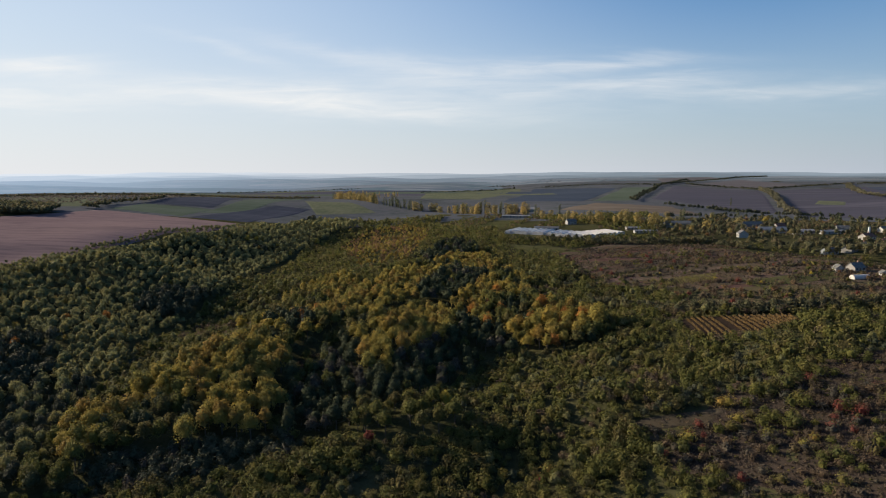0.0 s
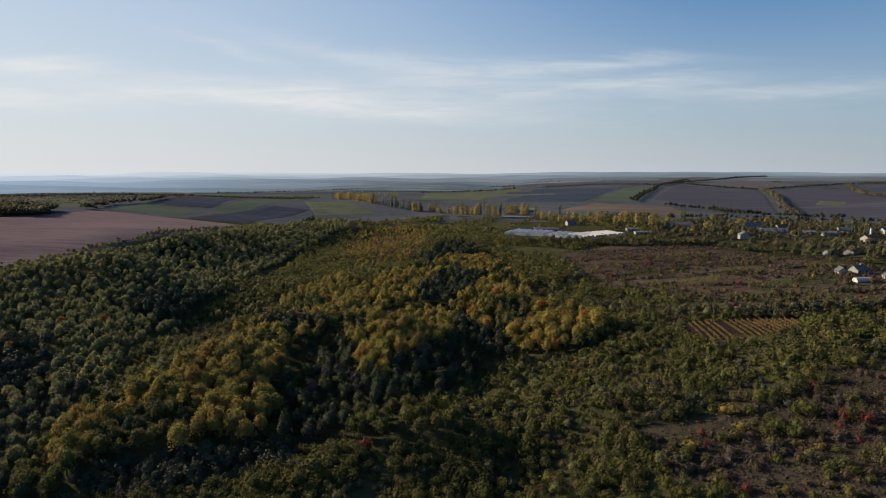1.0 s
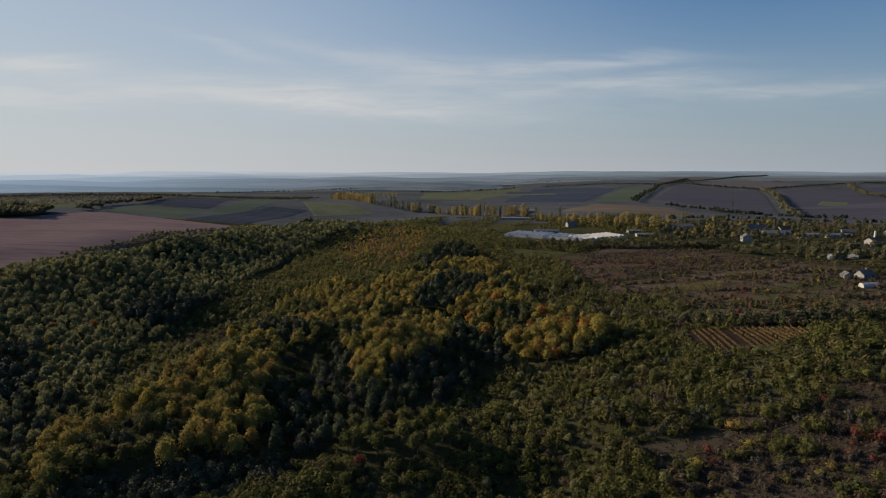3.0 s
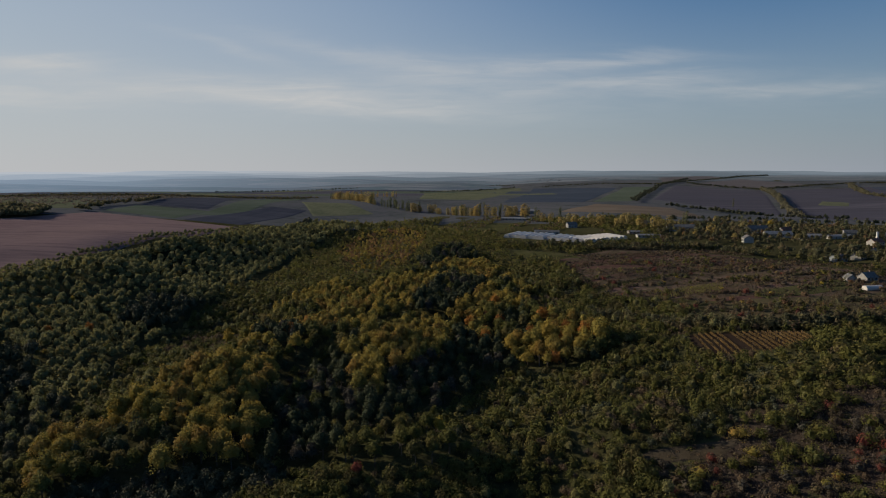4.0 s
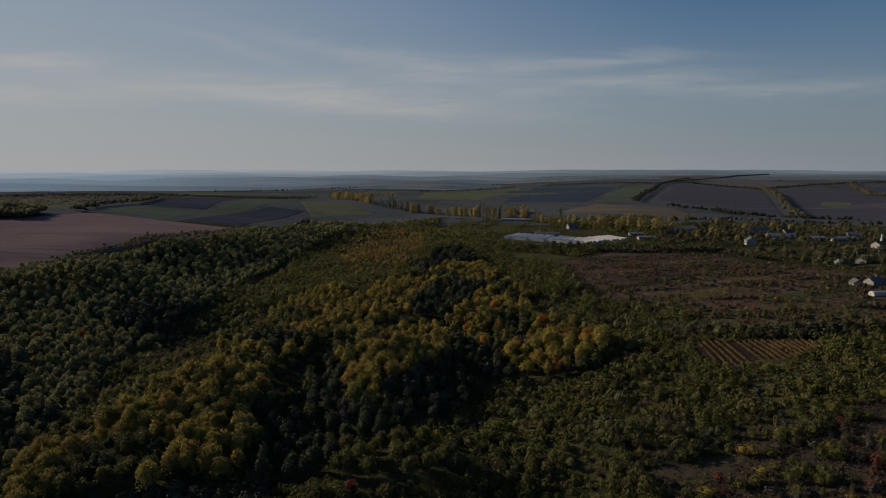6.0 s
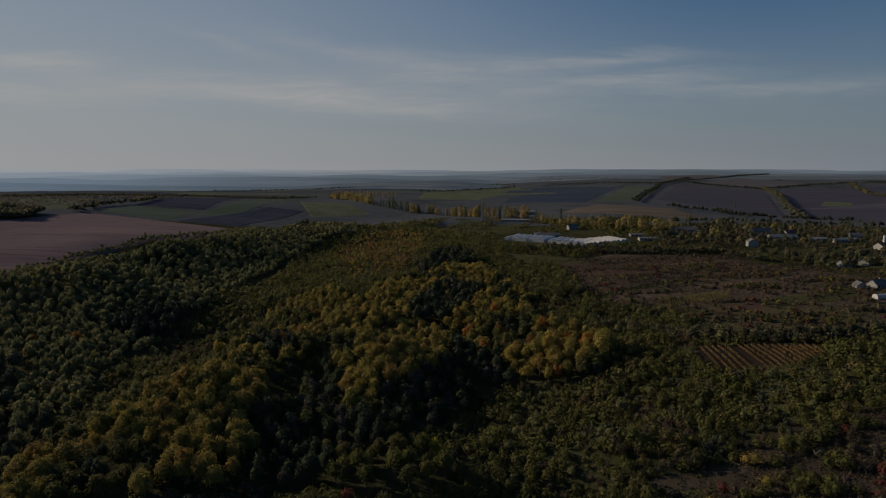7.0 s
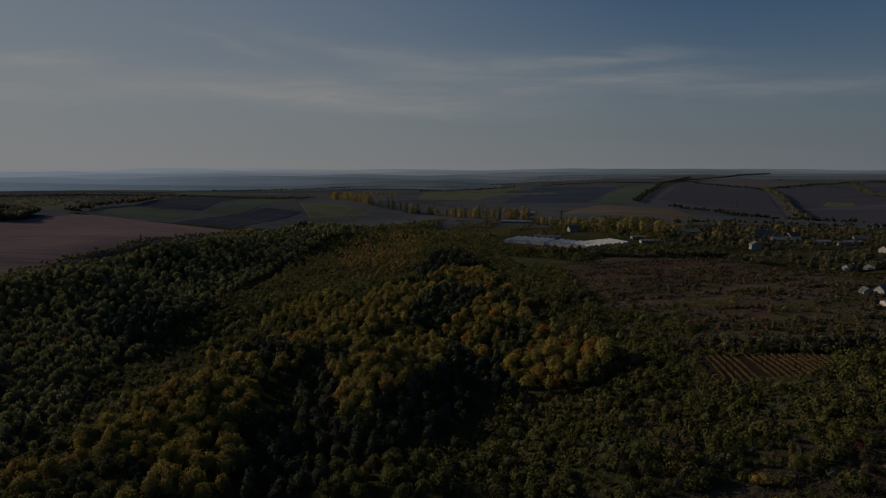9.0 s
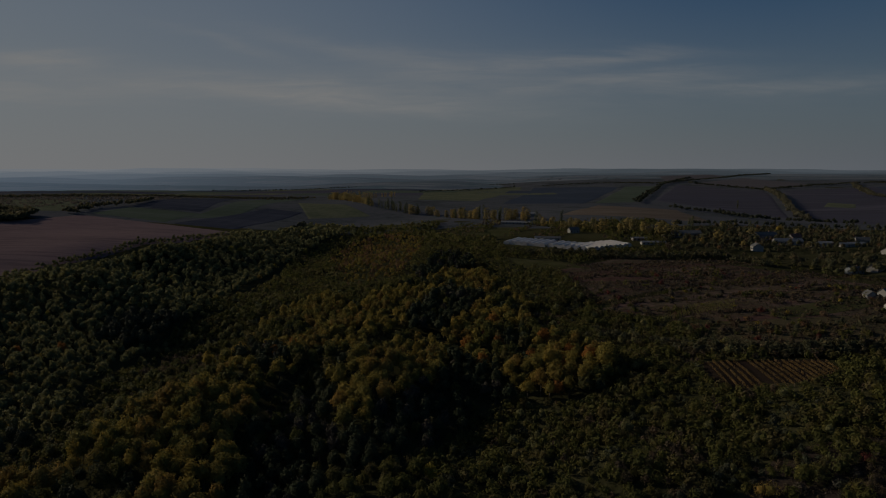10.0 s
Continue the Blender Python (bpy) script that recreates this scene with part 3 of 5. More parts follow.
def crown_lobes(rng, height, width, foot, count, top=1.0):
    """The billows of a broad crown from foot to height."""
    h, w = height - foot, width / 2
    long = rng.uniform(0.9, 1.15)
    lean = rng.normal(0, 0.12 * w, 2)
    lobes = [((lean[0] * 0.5, lean[1] * 0.5, foot + h * 0.44), (w * 0.62 * long, w * 0.62 / long, h * 0.42))]
    for i in range(count):
        a = i * 2.4 + rng.uniform(-0.5, 0.5)
        lev = rng.uniform(0.08, 0.92)
        out = w * (0.78 - 0.56 * max(0, lev - 0.3) / 0.57 * top) * rng.uniform(0.8, 1.15)
        s = w * rng.uniform(0.15, 0.33)
        lobes.append(((lean[0] * lev + out * math.cos(a) * long, lean[1] * lev + out * math.sin(a) / long, foot + h * lev), (s * rng.uniform(0.85, 1.2), s * rng.uniform(0.85, 1.2), s * rng.uniform(0.7, 1.0))))
    return lobes


def column_lobes(rng, height, width, foot):
    lobes = []
    n = 7
    for i in range(n):
        f = (i + 0.5) / n
        s = width / 2 * (0.55 + 0.7 * math.sin(math.pi * (0.12 + 0.8 * f))) * rng.uniform(0.85, 1.1)
        lobes.append(((rng.normal(0, width * 0.09), rng.normal(0, width * 0.09), foot + (height - foot) * f), (s * 0.85, s * 0.85, (height - foot) / n * 0.95)))
    return lobes


def limb(bm, p, q, r0, r1, sides=6):
    p, q = Vector(p), Vector(q)
    z = (q - p).normalized()
    x = z.orthogonal().normalized()
    y = z.cross(x)
    rings = []
    for c, r in ((p, r0), (q, r1)):
        rings.append([bm.verts.new(c + (x * math.cos(k * math.tau / sides) + y * math.sin(k * math.tau / sides)) * r) for k in range(sides)])
    for k in range(sides):
        bm.faces.new((rings[0][k], rings[0][(k + 1) % sides], rings[1][(k + 1) % sides], rings[1][k]))
    bm.faces.new(rings[1])


KINDS = {
    # height, width, foot of the crown, billows, leaf size
    "oak": (10.6, 7.8, 3.4, 30, 0.33),
    "tree": (9.0, 6.6, 2.8, 26, 0.31),
    "pine": (9.8, 6.8, 2.0, 26, 0.30),
    "shrub": (3.2, 5.0, 0.0, 18, 0.225),
    "tuft": (0.6, 2.0, 0.0, 6, 0.2),
    "poplar": (21.0, 5.0, 2.0, 0, 0.6),
    "broad_poplar": (16.5, 10.0, 1.5, 0, 0.75),
}


def lobes_of(kind, rng):
    h, w, foot, count, leaf = KINDS[kind]
    if "poplar" in kind:
        return column_lobes(rng, h, w, foot)
    return crown_lobes(rng, h * rng.uniform(0.88, 1.12), w * rng.uniform(0.88, 1.18), foot, count, 1.6 if kind == "pine" else 1.0)


def reach(lobes, d):
    """How far the crown goes from its middle along each way d, and the outward way of its surface there."""
    mid = np.array(lobes[0][0])
    far, out = np.zeros(len(d)), d.copy()
    for c, r in lobes:
        c, r = np.array(c), np.array(r)
        o, e = (mid - c) / r, d / r
        a, b, k = (e * e).sum(1), e @ o, o @ o - 1
        disc = b * b - a * k
        t = np.where(disc > 0, (-b + np.sqrt(np.maximum(disc, 0))) / a, 0)
        more = t > far
        far = np.where(more, t, far)
        g = (mid + d * t[:, None] - c) / (r * r)
        g /= np.linalg.norm(g, axis=1)[:, None] + 1e-9
        out = np.where(more[:, None], g, out)
    return mid, far, out


def crown(rng, lobes, n, leaf, seg, rings, stray=0.34, heart=(0.6, 0.78)):
    """A billowing crown: shaded inner boughs, and n sprays of leaves standing on them. Corners (m, 4, 3)."""
    seg, bare = (seg, False) if seg else (4, True)
    th = np.linspace(0.3, 2.15, rings + 1)
    ph = np.arange(seg) * math.tau / seg
    T, P = np.meshgrid(th, ph, indexing="ij")
    d = np.stack([np.sin(T) * np.cos(P), np.sin(T) * np.sin(P), np.cos(T)], -1).reshape(-1, 3)
    mid, far, _ = reach(lobes, d)
    v = (mid + d * (far * rng.uniform(*heart, len(d)))[:, None]).reshape(rings + 1, seg, 3)
    w = np.roll(v, -1, 1)
    inner = [np.stack([v[1:], w[1:], w[:-1], v[:-1]], 2).reshape(-1, 4, 3)]
    top = v[0].mean(0) + (0, 0, 0.1)
    ring = v[0]
    inner.append(np.stack([np.stack([top, ring[i], ring[(i + 1) % seg], ring[(i + 2) % seg]]) for i in range(0, seg, 2)]))
    d = rng.normal(size=(n * 3, 3))
    d /= np.linalg.norm(d, axis=1)[:, None]
    d = d[d[:, 2] > -0.5][:n]
    mid, far, out = reach(lobes, d)
    p = mid + d * (far * rng.uniform(0.8, 1.1, len(d)))[:, None]
    nrm = 0.6 * out + 0.3 * d + rng.normal(0, stray, d.shape)
    nrm /= np.linalg.norm(nrm, axis=1)[:, None]
    t = np.cross(nrm, rng.normal(size=d.shape))
    t /= np.linalg.norm(t, axis=1)[:, None]
    b = np.cross(nrm, t)
    s = leaf * rng.uniform(0.6, 1.35, (n, 1))
    q = rng.uniform(0.75, 1.2, (4, n, 1))
    sprays = np.stack([p - t * s * q[0], p - b * s * q[1] * 0.66 + nrm * s * 0.15, p + t * s * q[2], p + b * s * q[3] * 0.66 + nrm * s * 0.15], 1)
    return np.concatenate(inner + [sprays]) if not bare else sprays


def template(kind, seed, n, grow, seg, rings):
    rng = np.random.default_rng(seed)
    if "poplar" in kind:
        return leaves(rng, lobes_of(kind, rng), n, KINDS[kind][4] * grow)
    return crown(rng, lobes_of(kind, rng), n, KINDS[kind][4] * grow, seg, rings, 0.34 if grow < 1.2 and kind != "shrub" else 0.22, (0.46, 0.64) if kind == "shrub" else (0.6, 0.78))


class Wood:
    """Plants of one kind and colour, joined into one object when finished."""

    def __init__(self, name, material, label, category="trees"):
        self.name, self.material, self.label, self.category = name, material, label, category
        self.V, self.T = [], []

    def add(self, shape, places, turns, scales, tints):
        n = len(shape)
        flat = shape.reshape(-1, 3)
        for (x, y, z), a, s, t in zip(places, turns, scales, tints):
            ca, sa = math.cos(a) * s[0], math.sin(a) * s[0]
            v = np.empty((len(flat), 3), np.float32)
            v[:, 0] = flat[:, 0] * ca - flat[:, 1] * sa + x
            v[:, 1] = flat[:, 0] * sa + flat[:, 1] * ca + y
            v[:, 2] = flat[:, 2] * s[1] + z
            self.V.append(v)
            self.T.append(np.full(n, t, np.float32))

    def finish(self):
        if not self.V:
            return
        V = np.concatenate(self.V)
        F = np.arange(len(V), dtype=np.int32).reshape(-1, 4)
        ob = mesh_np(self.name, V, F, self.material, np.concatenate(self.T))
        tagged(ob, self.label, self.category, kind="stuff")


def inside(poly, x, y):
    r = np.zeros(len(x), bool)
    for (x0, y0), (x1, y1) in zip(poly, poly[1:] + poly[:1]):
        c = (y0 > y) != (y1 > y)
        with np.errstate(divide="ignore", invalid="ignore"):
            r ^= c & (x < (x1 - x0) * (y - y0) / (y1 - y0 + 1e-9) + x0)
    return r


OAKS_NEAR = [(-130, 189), (-137, 200), (-132, 208), (-140, 219), (-136, 231), (-119, 233), (-123, 249), (-114, 258), (-108, 271), (-99, 284), (-93, 298), (-62, 305), (-57, 299), (-66, 290), (-68, 273), (-64, 250),
             (-61, 234), (-63, 220), (-58, 208), (-84, 207), (-105, 206), (-118, 201), (-119, 191), (-124, 187)]
OAKS_MID = [(-95, 303), (-100, 353), (-99, 414), (-88, 435), (-74, 446), (-53, 425), (-45, 391), (-22, 384), (-16, 364), (-30, 353), (-41, 316), (-52, 315), (-59, 302), (-70, 304)]
OAKS_ROUND = [(-50, 300), (-40, 307), (-27, 312), (-20, 340), (-4, 348), (6, 337), (8, 300), (-4, 287), (-15, 277), (-21, 263), (-21, 249), (-30, 245), (-36, 258), (-33, 272)]
OAKS_HIGH = [(-46, 400), (-38, 450), (-25, 470), (-10, 469), (7, 510), (34, 503), (42, 467), (32, 419), (6, 449), (-12, 388), (-16, 364), (-22, 384)]
OAKS_EAST = [(5, 353), (15, 375), (30, 412), (46, 444), (56, 388), (54, 339), (68, 335), (77, 307), (71, 275), (62, 269), (52, 277), (40, 273), (36, 282), (29, 305), (19, 314), (11, 332)]
PINES_HOLLOW = [(-57, 262), (-55, 291), (-48, 299), (-36, 286), (-36, 260), (-30, 247), (-21, 250), (-20, 265), (-4, 288), (8, 299), (17, 286), (12, 262), (-1, 239), (-17, 227), (-27, 224), (-35, 207), (-45, 205), (-54, 212), (-61, 237), (-63, 255)]
PINES_MID = [(-16, 367), (-12, 392), (6, 453), (32, 427), (16, 379), (5, 356), (-6, 355)]
PINES_HIGH = [(-20, 505), (3, 573), (32, 543), (33, 516), (7, 516), (-8, 475)]
PINES_SMALL = [(-92, 320), (-92, 360), (-71, 330), (-63, 313), (-73, 307)]
PINES_GAP = [(8, 331), (19, 316), (29, 306), (36, 284), (24, 278), (17, 286), (8, 299)]
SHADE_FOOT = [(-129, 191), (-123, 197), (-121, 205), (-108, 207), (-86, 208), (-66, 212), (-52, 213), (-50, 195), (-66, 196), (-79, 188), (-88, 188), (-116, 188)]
LEFT_WOOD = [(-500, 200), (-500, 290), (-347, 350), (-289, 411), (-270, 440), (-254, 517), (-212, 622), (-180, 709), (-161, 805), (-102, 793), (-94, 735), (-118, 720), (-130, 649), (-138, 585), (-142, 519), (-150, 432), (-152, 370), (-156, 322),
             (-150, 290), (-146, 268), (-151, 252), (-142, 225), (-139, 214), (-142, 206), (-133, 190), (-142, 160), (-200, 150)]
BROAD_OLIVE = [(-36, 211), (-27, 226), (-18, 230), (-5, 225), (1, 217), (11, 205), (-4, 200), (-16, 202), (-25, 200)]
TREED = (OAKS_NEAR, OAKS_MID, OAKS_ROUND, OAKS_HIGH, OAKS_EAST, PINES_HOLLOW, PINES_MID, PINES_HIGH, PINES_SMALL, PINES_GAP, LEFT_WOOD, BROAD_OLIVE)
PLATEAU = [(-700, 300), (-322, 415), (-264, 488), (-218, 632), (-206, 740), (-300, 900), (-900, 900)]
WOOD_EDGE = [(-322, 415), (-264, 488), (-218, 632), (-206, 728), (-196, 712), (-206, 612), (-250, 474), (-303, 388)]
VALLEY = [(-158, 263), (-149, 280), (-157, 302), (-163, 335), (-157, 382), (-156, 450), (-151, 554), (-143, 603), (-134, 666), (-122, 741), (-98, 761), (-84, 758), (-91, 704), (-103, 625), (-63, 485), (-80, 484), (-94, 468), (-104, 437),
          (-110, 387), (-107, 342), (-113, 324), (-121, 303), (-122, 276), (-132, 269), (-128, 251), (-138, 251), (-147, 248)]
ORANGE_SCRUB = [(-101, 611), (-98, 670), (-86, 719), (-42, 740), (-15, 687), (-16, 605), (-27, 511), (-41, 488), (-62, 478)]
SCRUB = [(-101, 610), (-91, 720), (-17, 775), (0, 602), (-38, 531)]
SCRUB = [(56, 188), (74, 194), (82, 192), (92, 199), (107, 192), (124, 206), (150, 213), (230, 180), (102, 120), (69, 148), (67, 169), (64, 182)]
CLEARING = [(57, 195), (80, 195), (90, 194), (90, 187), (81, 186), (68, 187), (58, 192)]
MEADOWS = [(90, 510), (160, 560), (245, 500), (300, 380), (215, 284), (160, 280), (131, 287), (122, 340), (92, 386)]
VINES_NEAR = [(109, 290), (132, 282), (154, 275), (147, 252), (124, 249), (106, 261)]
PALE = [(54, 560), (58, 524), (96, 496), (122, 498), (104, 528)]
COMMON = [(-5, 715), (60, 660), (190, 560), (195, 640), (118, 770), (60, 850), (0, 790)]
GREENHOUSES = [(50, 650), (60, 590), (120, 560), (185, 590), (180, 640), (60, 660)]
VILLAGE = [(190, 560), (245, 500), (300, 400), (480, 400), (620, 640), (330, 740), (230, 690)]


def scatter(step, x0, x1, y0, y1, seed):
    rng = np.random.default_rng(seed)
    xs, ys = np.meshgrid(np.arange(x0, x1, step), np.arange(y0, y1, step))
    x = xs.ravel() + rng.uniform(-0.45, 0.45, xs.size) * step
    y = ys.ravel() + rng.uniform(-0.45, 0.45, xs.size) * step
    keep = np.abs(x) < 0.78 * y + 30
    return x[keep], y[keep], rng


def patch(x, y, size, seed):
    """A slow variation over the plan, about 0 to 1."""
    r = np.random.default_rng(seed)
    v = np.zeros(len(x))
    for i in range(5):
        a = r.uniform(0, math.tau)
        k = (1.0 + 0.5 * i) / size
        v += np.sin((x * math.cos(a) + y * math.sin(a)) * k + r.uniform(0, 6)) / (1 + 0.4 * i)
    return 0.5 + v / 5.2


LOD = {
    # sprays, their growth, boughs round and up
    "near": (660, 1.05, 8, 3), "mid": (195, 1.8, 6, 3), "far": (84, 2.7, 6, 2), "faint": (26, 4.6, 4, 2),
}
SHARE = {"shrub": 0.3, "tuft": 0.036, "oak": 1.15, "pine": 0.9}
SHAPES = {}


def shapes(kind, lod):
    if (kind, lod) not in SHAPES:
        n, g, seg, rings = LOD[lod]
        n = max(8, int(n * SHARE.get(kind, 1.0)))
        if kind in ("shrub", "tuft"):
            seg, rings = (6 if kind == "shrub" and lod in ("near", "mid") else 0), 2
        SHAPES[kind, lod] = [template(kind, 11 * k + len(kind), n, g, seg, rings) for k in range(6)]
    return SHAPES[kind, lod]


WOODS = {}


def plant(kind, colour, x, y, rng, size=(0.75, 1.2)):
    """Plants at many places: far ones in simpler form."""
    if not len(x):
        return
    name, mat, label = colour
    z = land(x, y) - 0.15
    lod = np.where(y < (212 if kind == "shrub" else 262), 0, np.where(y < 430, 1, np.where(y < 640, 2, 3)))
    for k, lv in enumerate(("near", "mid", "far", "faint")):
        sel = np.where(lod == k)[0]
        if not len(sel):
            continue
        key = (name, lv)
        if key not in WOODS:
            WOODS[key] = Wood(name, mat, label, "shrubs" if kind == "shrub" else "trees")
        which = rng.integers(0, 6, len(sel))
        s = rng.uniform(*size, (len(sel), 2))
        s[:, 1] = 0.5 * (s[:, 0] + s[:, 1])
        s *= (0.84 + 0.3 * np.clip(patch(x[sel], y[sel], 9, 40), 0, 1))[:, None]
        for w in range(6):
            m = sel[which == w]
            ss = s[which == w]
            if len(m):
                WOODS[key].add(shapes(kind, lv)[w], np.stack([x[m], y[m], z[m]], 1), rng.uniform(0, 6.28, len(m)), ss, rng.uniform(0, 1, len(m)))


C_OAK = ("oak_wood", OAK, "golden olive oak wood on the spur")
C_GREEN = ("broadleaf_wood", GREENWOOD, "dark green broadleaf wood on the slope")
C_SHRUB = ("shrub_thicket", SHRUB, "dense olive green shrub thicket")
C_OLIVE = ("olive_wood", SHRUB, "olive green trees between the oaks")
C_DARK = ("dark_wood", DARKWOOD, "blackish green trees and shrubs, many standing in for shade")
C_GREY = ("bare_thicket", GREY, "grey leafless trees in the hollow")
C_BROWN = ("brown_thicket", BROWN, "withered brown scrub")
C_PINE = ("pine_wood", PINE, "dark bluish pines in the hollow")
C_RUST = ("rusty_thicket", RUST, "rusty brown autumn thicket")
C_RED = ("crimson_bushes", RED, "scattered crimson bushes")
C_ORANGE = ("orange_trees", ORANGE, "single orange autumn trees")
C_YELLOW = ("yellow_trees", YELLOW, "single yellow autumn trees")

# --- single trees and shrubs close by
TREE_MESH = {}


def single_meshes(kind, colour):
    """Shared meshes for single plants: crown, trunk and limbs."""
    if (kind, colour[0]) in TREE_MESH:
        return TREE_MESH[kind, colour[0]]
    made = []
    for k in range(5):
        rng = np.random.default_rng(70 + 7 * k + len(kind))
        lobes = lobes_of(kind, rng)
        n = {"shrub": 300, "oak": 800, "pine": 620, "poplar": 220, "broad_poplar": 260}.get(kind, 620)
        if "poplar" in kind:
            L = leaves(rng, lobes, n, KINDS[kind][4] * 1.3)
        else:
            L = crown(rng, lobes, n, KINDS[kind][4] * (0.75 if kind == "shrub" else 0.95), 8 if kind != "shrub" else 6, 3, 0.24, (0.46, 0.62) if kind == "shrub" else (0.6, 0.78))
        ob = mesh_np("crown", L.reshape(-1, 3), np.arange(4 * len(L)).reshape(-1, 4), colour[1], np.zeros(len(L)))
        bm = bmesh.new()
        h, w, foot, _, _ = KINDS[kind]
        if kind == "shrub":
            for c, r in lobes[1:6]:
                limb(bm, (c[0] * 0.1, c[1] * 0.1, -0.3), (c[0] * 0.8, c[1] * 0.8, c[2]), 0.06, 0.02, 4)
        else:
            limb(bm, (0, 0, -0.6), (0.1, 0, foot + 1.0), 0.26 * h / 10, 0.18 * h / 10, 7)
            limb(bm, (0.1, 0, foot + 1.0), (0, 0.1, h * 0.72), 0.18 * h / 10, 0.06, 6)
            for c, r in lobes[1:8]:
                limb(bm, (0.08, 0, foot + 0.4), c, 0.11, 0.03, 4)
        me = bpy.data.meshes.new("trunk")
        bm.to_mesh(me)
        bm.free()
        me.materials.append(BARK)
        made.append((ob.data, me))
        bpy.data.objects.remove(ob)
    TREE_MESH[kind, colour[0]] = made
    return made


def single(kind, name, colour, x, y, rng, label, group, size=(0.8, 1.2)):
    for px, py in zip(x, y):
        crown, trunk = single_meshes(kind, colour)[rng.integers(0, 5)]
        s = rng.uniform(*size) * float(0.84 + 0.3 * np.clip(patch(np.array([px]), np.array([py]), 9, 40), 0, 1)[0])
        root = empty(name, Matrix.LocRotScale((px, py, float(land(px, py)) - 0.1), Euler((0, 0, rng.uniform(0, 6.28))), (s, s, s * rng.uniform(0.9, 1.1))))
        tagged(root, label, "shrub" if kind == "shrub" else "tree", group)
        for nm, me in (("trunk" if kind != "shrub" else "stems", trunk), ("crown", crown)):
            o = new(nm, me)
            o.parent = root


def split(m, y, limit):
    return m & (y < limit), m & (y >= limit)


def forests():
    # tall trees
    x, y, rng = scatter(5.7, -480, 240, 132, 900, 21)
    u = rng.random(len(x))
    p1, p2 = patch(x, y, 17, 3), patch(x, y, 35, 4)
    taken = np.zeros(len(x), bool)

    def claim(*polys):
        m = np.zeros(len(x), bool)
        for poly in polys:
            m |= inside(poly, x, y)
        m &= ~taken
        taken[m] = True
        return m

    pines = claim(PINES_SMALL, PINES_HOLLOW, PINES_MID, PINES_HIGH, PINES_GAP)
    oaks = claim(OAKS_NEAR, OAKS_MID, OAKS_ROUND, OAKS_HIGH, OAKS_EAST)
    olive, left = claim(BROAD_OLIVE), claim(LEFT_WOOD)
    grey = pines & (u < 0.16)
    odd = pines & (u > 0.9)
    near, far = split(pines & ~grey & ~odd, y, 300)
    single("pine", "pine_tree", C_PINE, x[near], y[near], rng, "dark bluish pine in the shaded hollow", "pines in the hollow", (0.75, 1.15))
    plant("pine", C_PINE, x[far], y[far], rng, (0.8, 1.15))
    plant("tree", C_GREY, x[grey], y[grey], rng, (0.7, 1.05))
    plant("tree", C_OLIVE, x[odd], y[odd], rng, (0.7, 1.0))
    green = oaks & (p1 > 0.66)
    orange = oaks & ~green & (y < 345) & (x > 5) & (u < 0.13)
    gold = oaks & ~green & ~orange
    near, far = split(gold, y, 305)
    single("oak", "oak_tree", C_OAK, x[near], y[near], rng, "golden olive oak with a billowing crown", "oaks on the spur", (0.78, 1.12))
    plant("oak", C_OAK, x[far], y[far], rng, (0.66, 0.95))
    plant("tree", C_OLIVE, x[green & (u < 0.7)], y[green & (u < 0.7)], rng, (0.8, 1.15))
    plant("pine", C_PINE, x[green & (u >= 0.7)], y[green & (u >= 0.7)], rng, (0.75, 1.0))
    plant("tree", C_ORANGE, x[orange], y[orange], rng, (0.95, 1.2))
    single("tree", "olive_tree", C_OLIVE, x[olive], y[olive], rng, "broad olive green tree in the hollow", "olive trees in the hollow", (0.7, 1.05))
    near, far = split(left & (u < 0.96), y, 268)
    # dark trees whose blackish leaves also paint in the valley's shade
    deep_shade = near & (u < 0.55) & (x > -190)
    single("tree", "dark_tree", C_DARK, x[deep_shade], y[deep_shade], rng, "dark broadleaf tree at the valley bottom, blackened further for shade", "dark trees at the valley bottom", (0.65, 1.05))
    near &= ~deep_shade
    single("tree", "broadleaf_tree", C_GREEN, x[near], y[near], rng, "dark green broadleaf tree on the valley slope", "trees on the valley slope", (0.75, 1.2))
    dark = far & (p2 > 0.7)
    ye = far & (u > 0.88) & ~dark
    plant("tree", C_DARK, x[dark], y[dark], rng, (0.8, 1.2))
    plant("tree", C_YELLOW, x[ye & (u < 0.89)], y[ye & (u < 0.89)], rng, (0.5, 0.75))
    plant("oak", C_OAK, x[ye & (u >= 0.89) & (u < 0.93)], y[ye & (u >= 0.89) & (u < 0.93)], rng, (0.45, 0.7))
    plant("tree", C_GREEN, x[far & ~dark & ~ye], y[far & ~dark & ~ye], rng, (0.55, 1.0))
    # thickets
    x, y, rng = scatter(3.45, -420, 330, 138, 480, 22)
    u = rng.random(len(x))
    p = patch(x, y, 18, 9)
    shut = np.zeros(len(x), bool)
    for poly in (*TREED, MEADOWS, VINES_NEAR, PALE, COMMON, GREENHOUSES, VILLAGE, CLEARING, PLATEAU, WOOD_EDGE):
        shut |= inside(poly, x, y)
    scrub = inside(SCRUB, x, y)
    open_side = (x > 130) & (y > 225) & (y < 300)
    m = ~shut & ~scrub & ~(open_side & (u < 0.35)) & (x < 0.6 * y + 30)
    q = patch(x, y, 6.5, 18)
    vale = inside(VALLEY, x, y)
    m &= (q > 0.16) | (x > 25) | (u < 0.4)

    def mound(sel, kind, colour, lo, hi):
        for a, b in ((0.0, 0.35), (0.35, 0.5), (0.5, 0.65), (0.65, 1.5)):
            k = sel & (q >= a) & (q < b) if a else sel & (q < b)
            g = 0.62 + 0.95 * min(0.9, 0.5 * (a + min(b, 0.9)))
            plant(kind, colour, x[k], y[k], rng, (lo * g, hi * g))

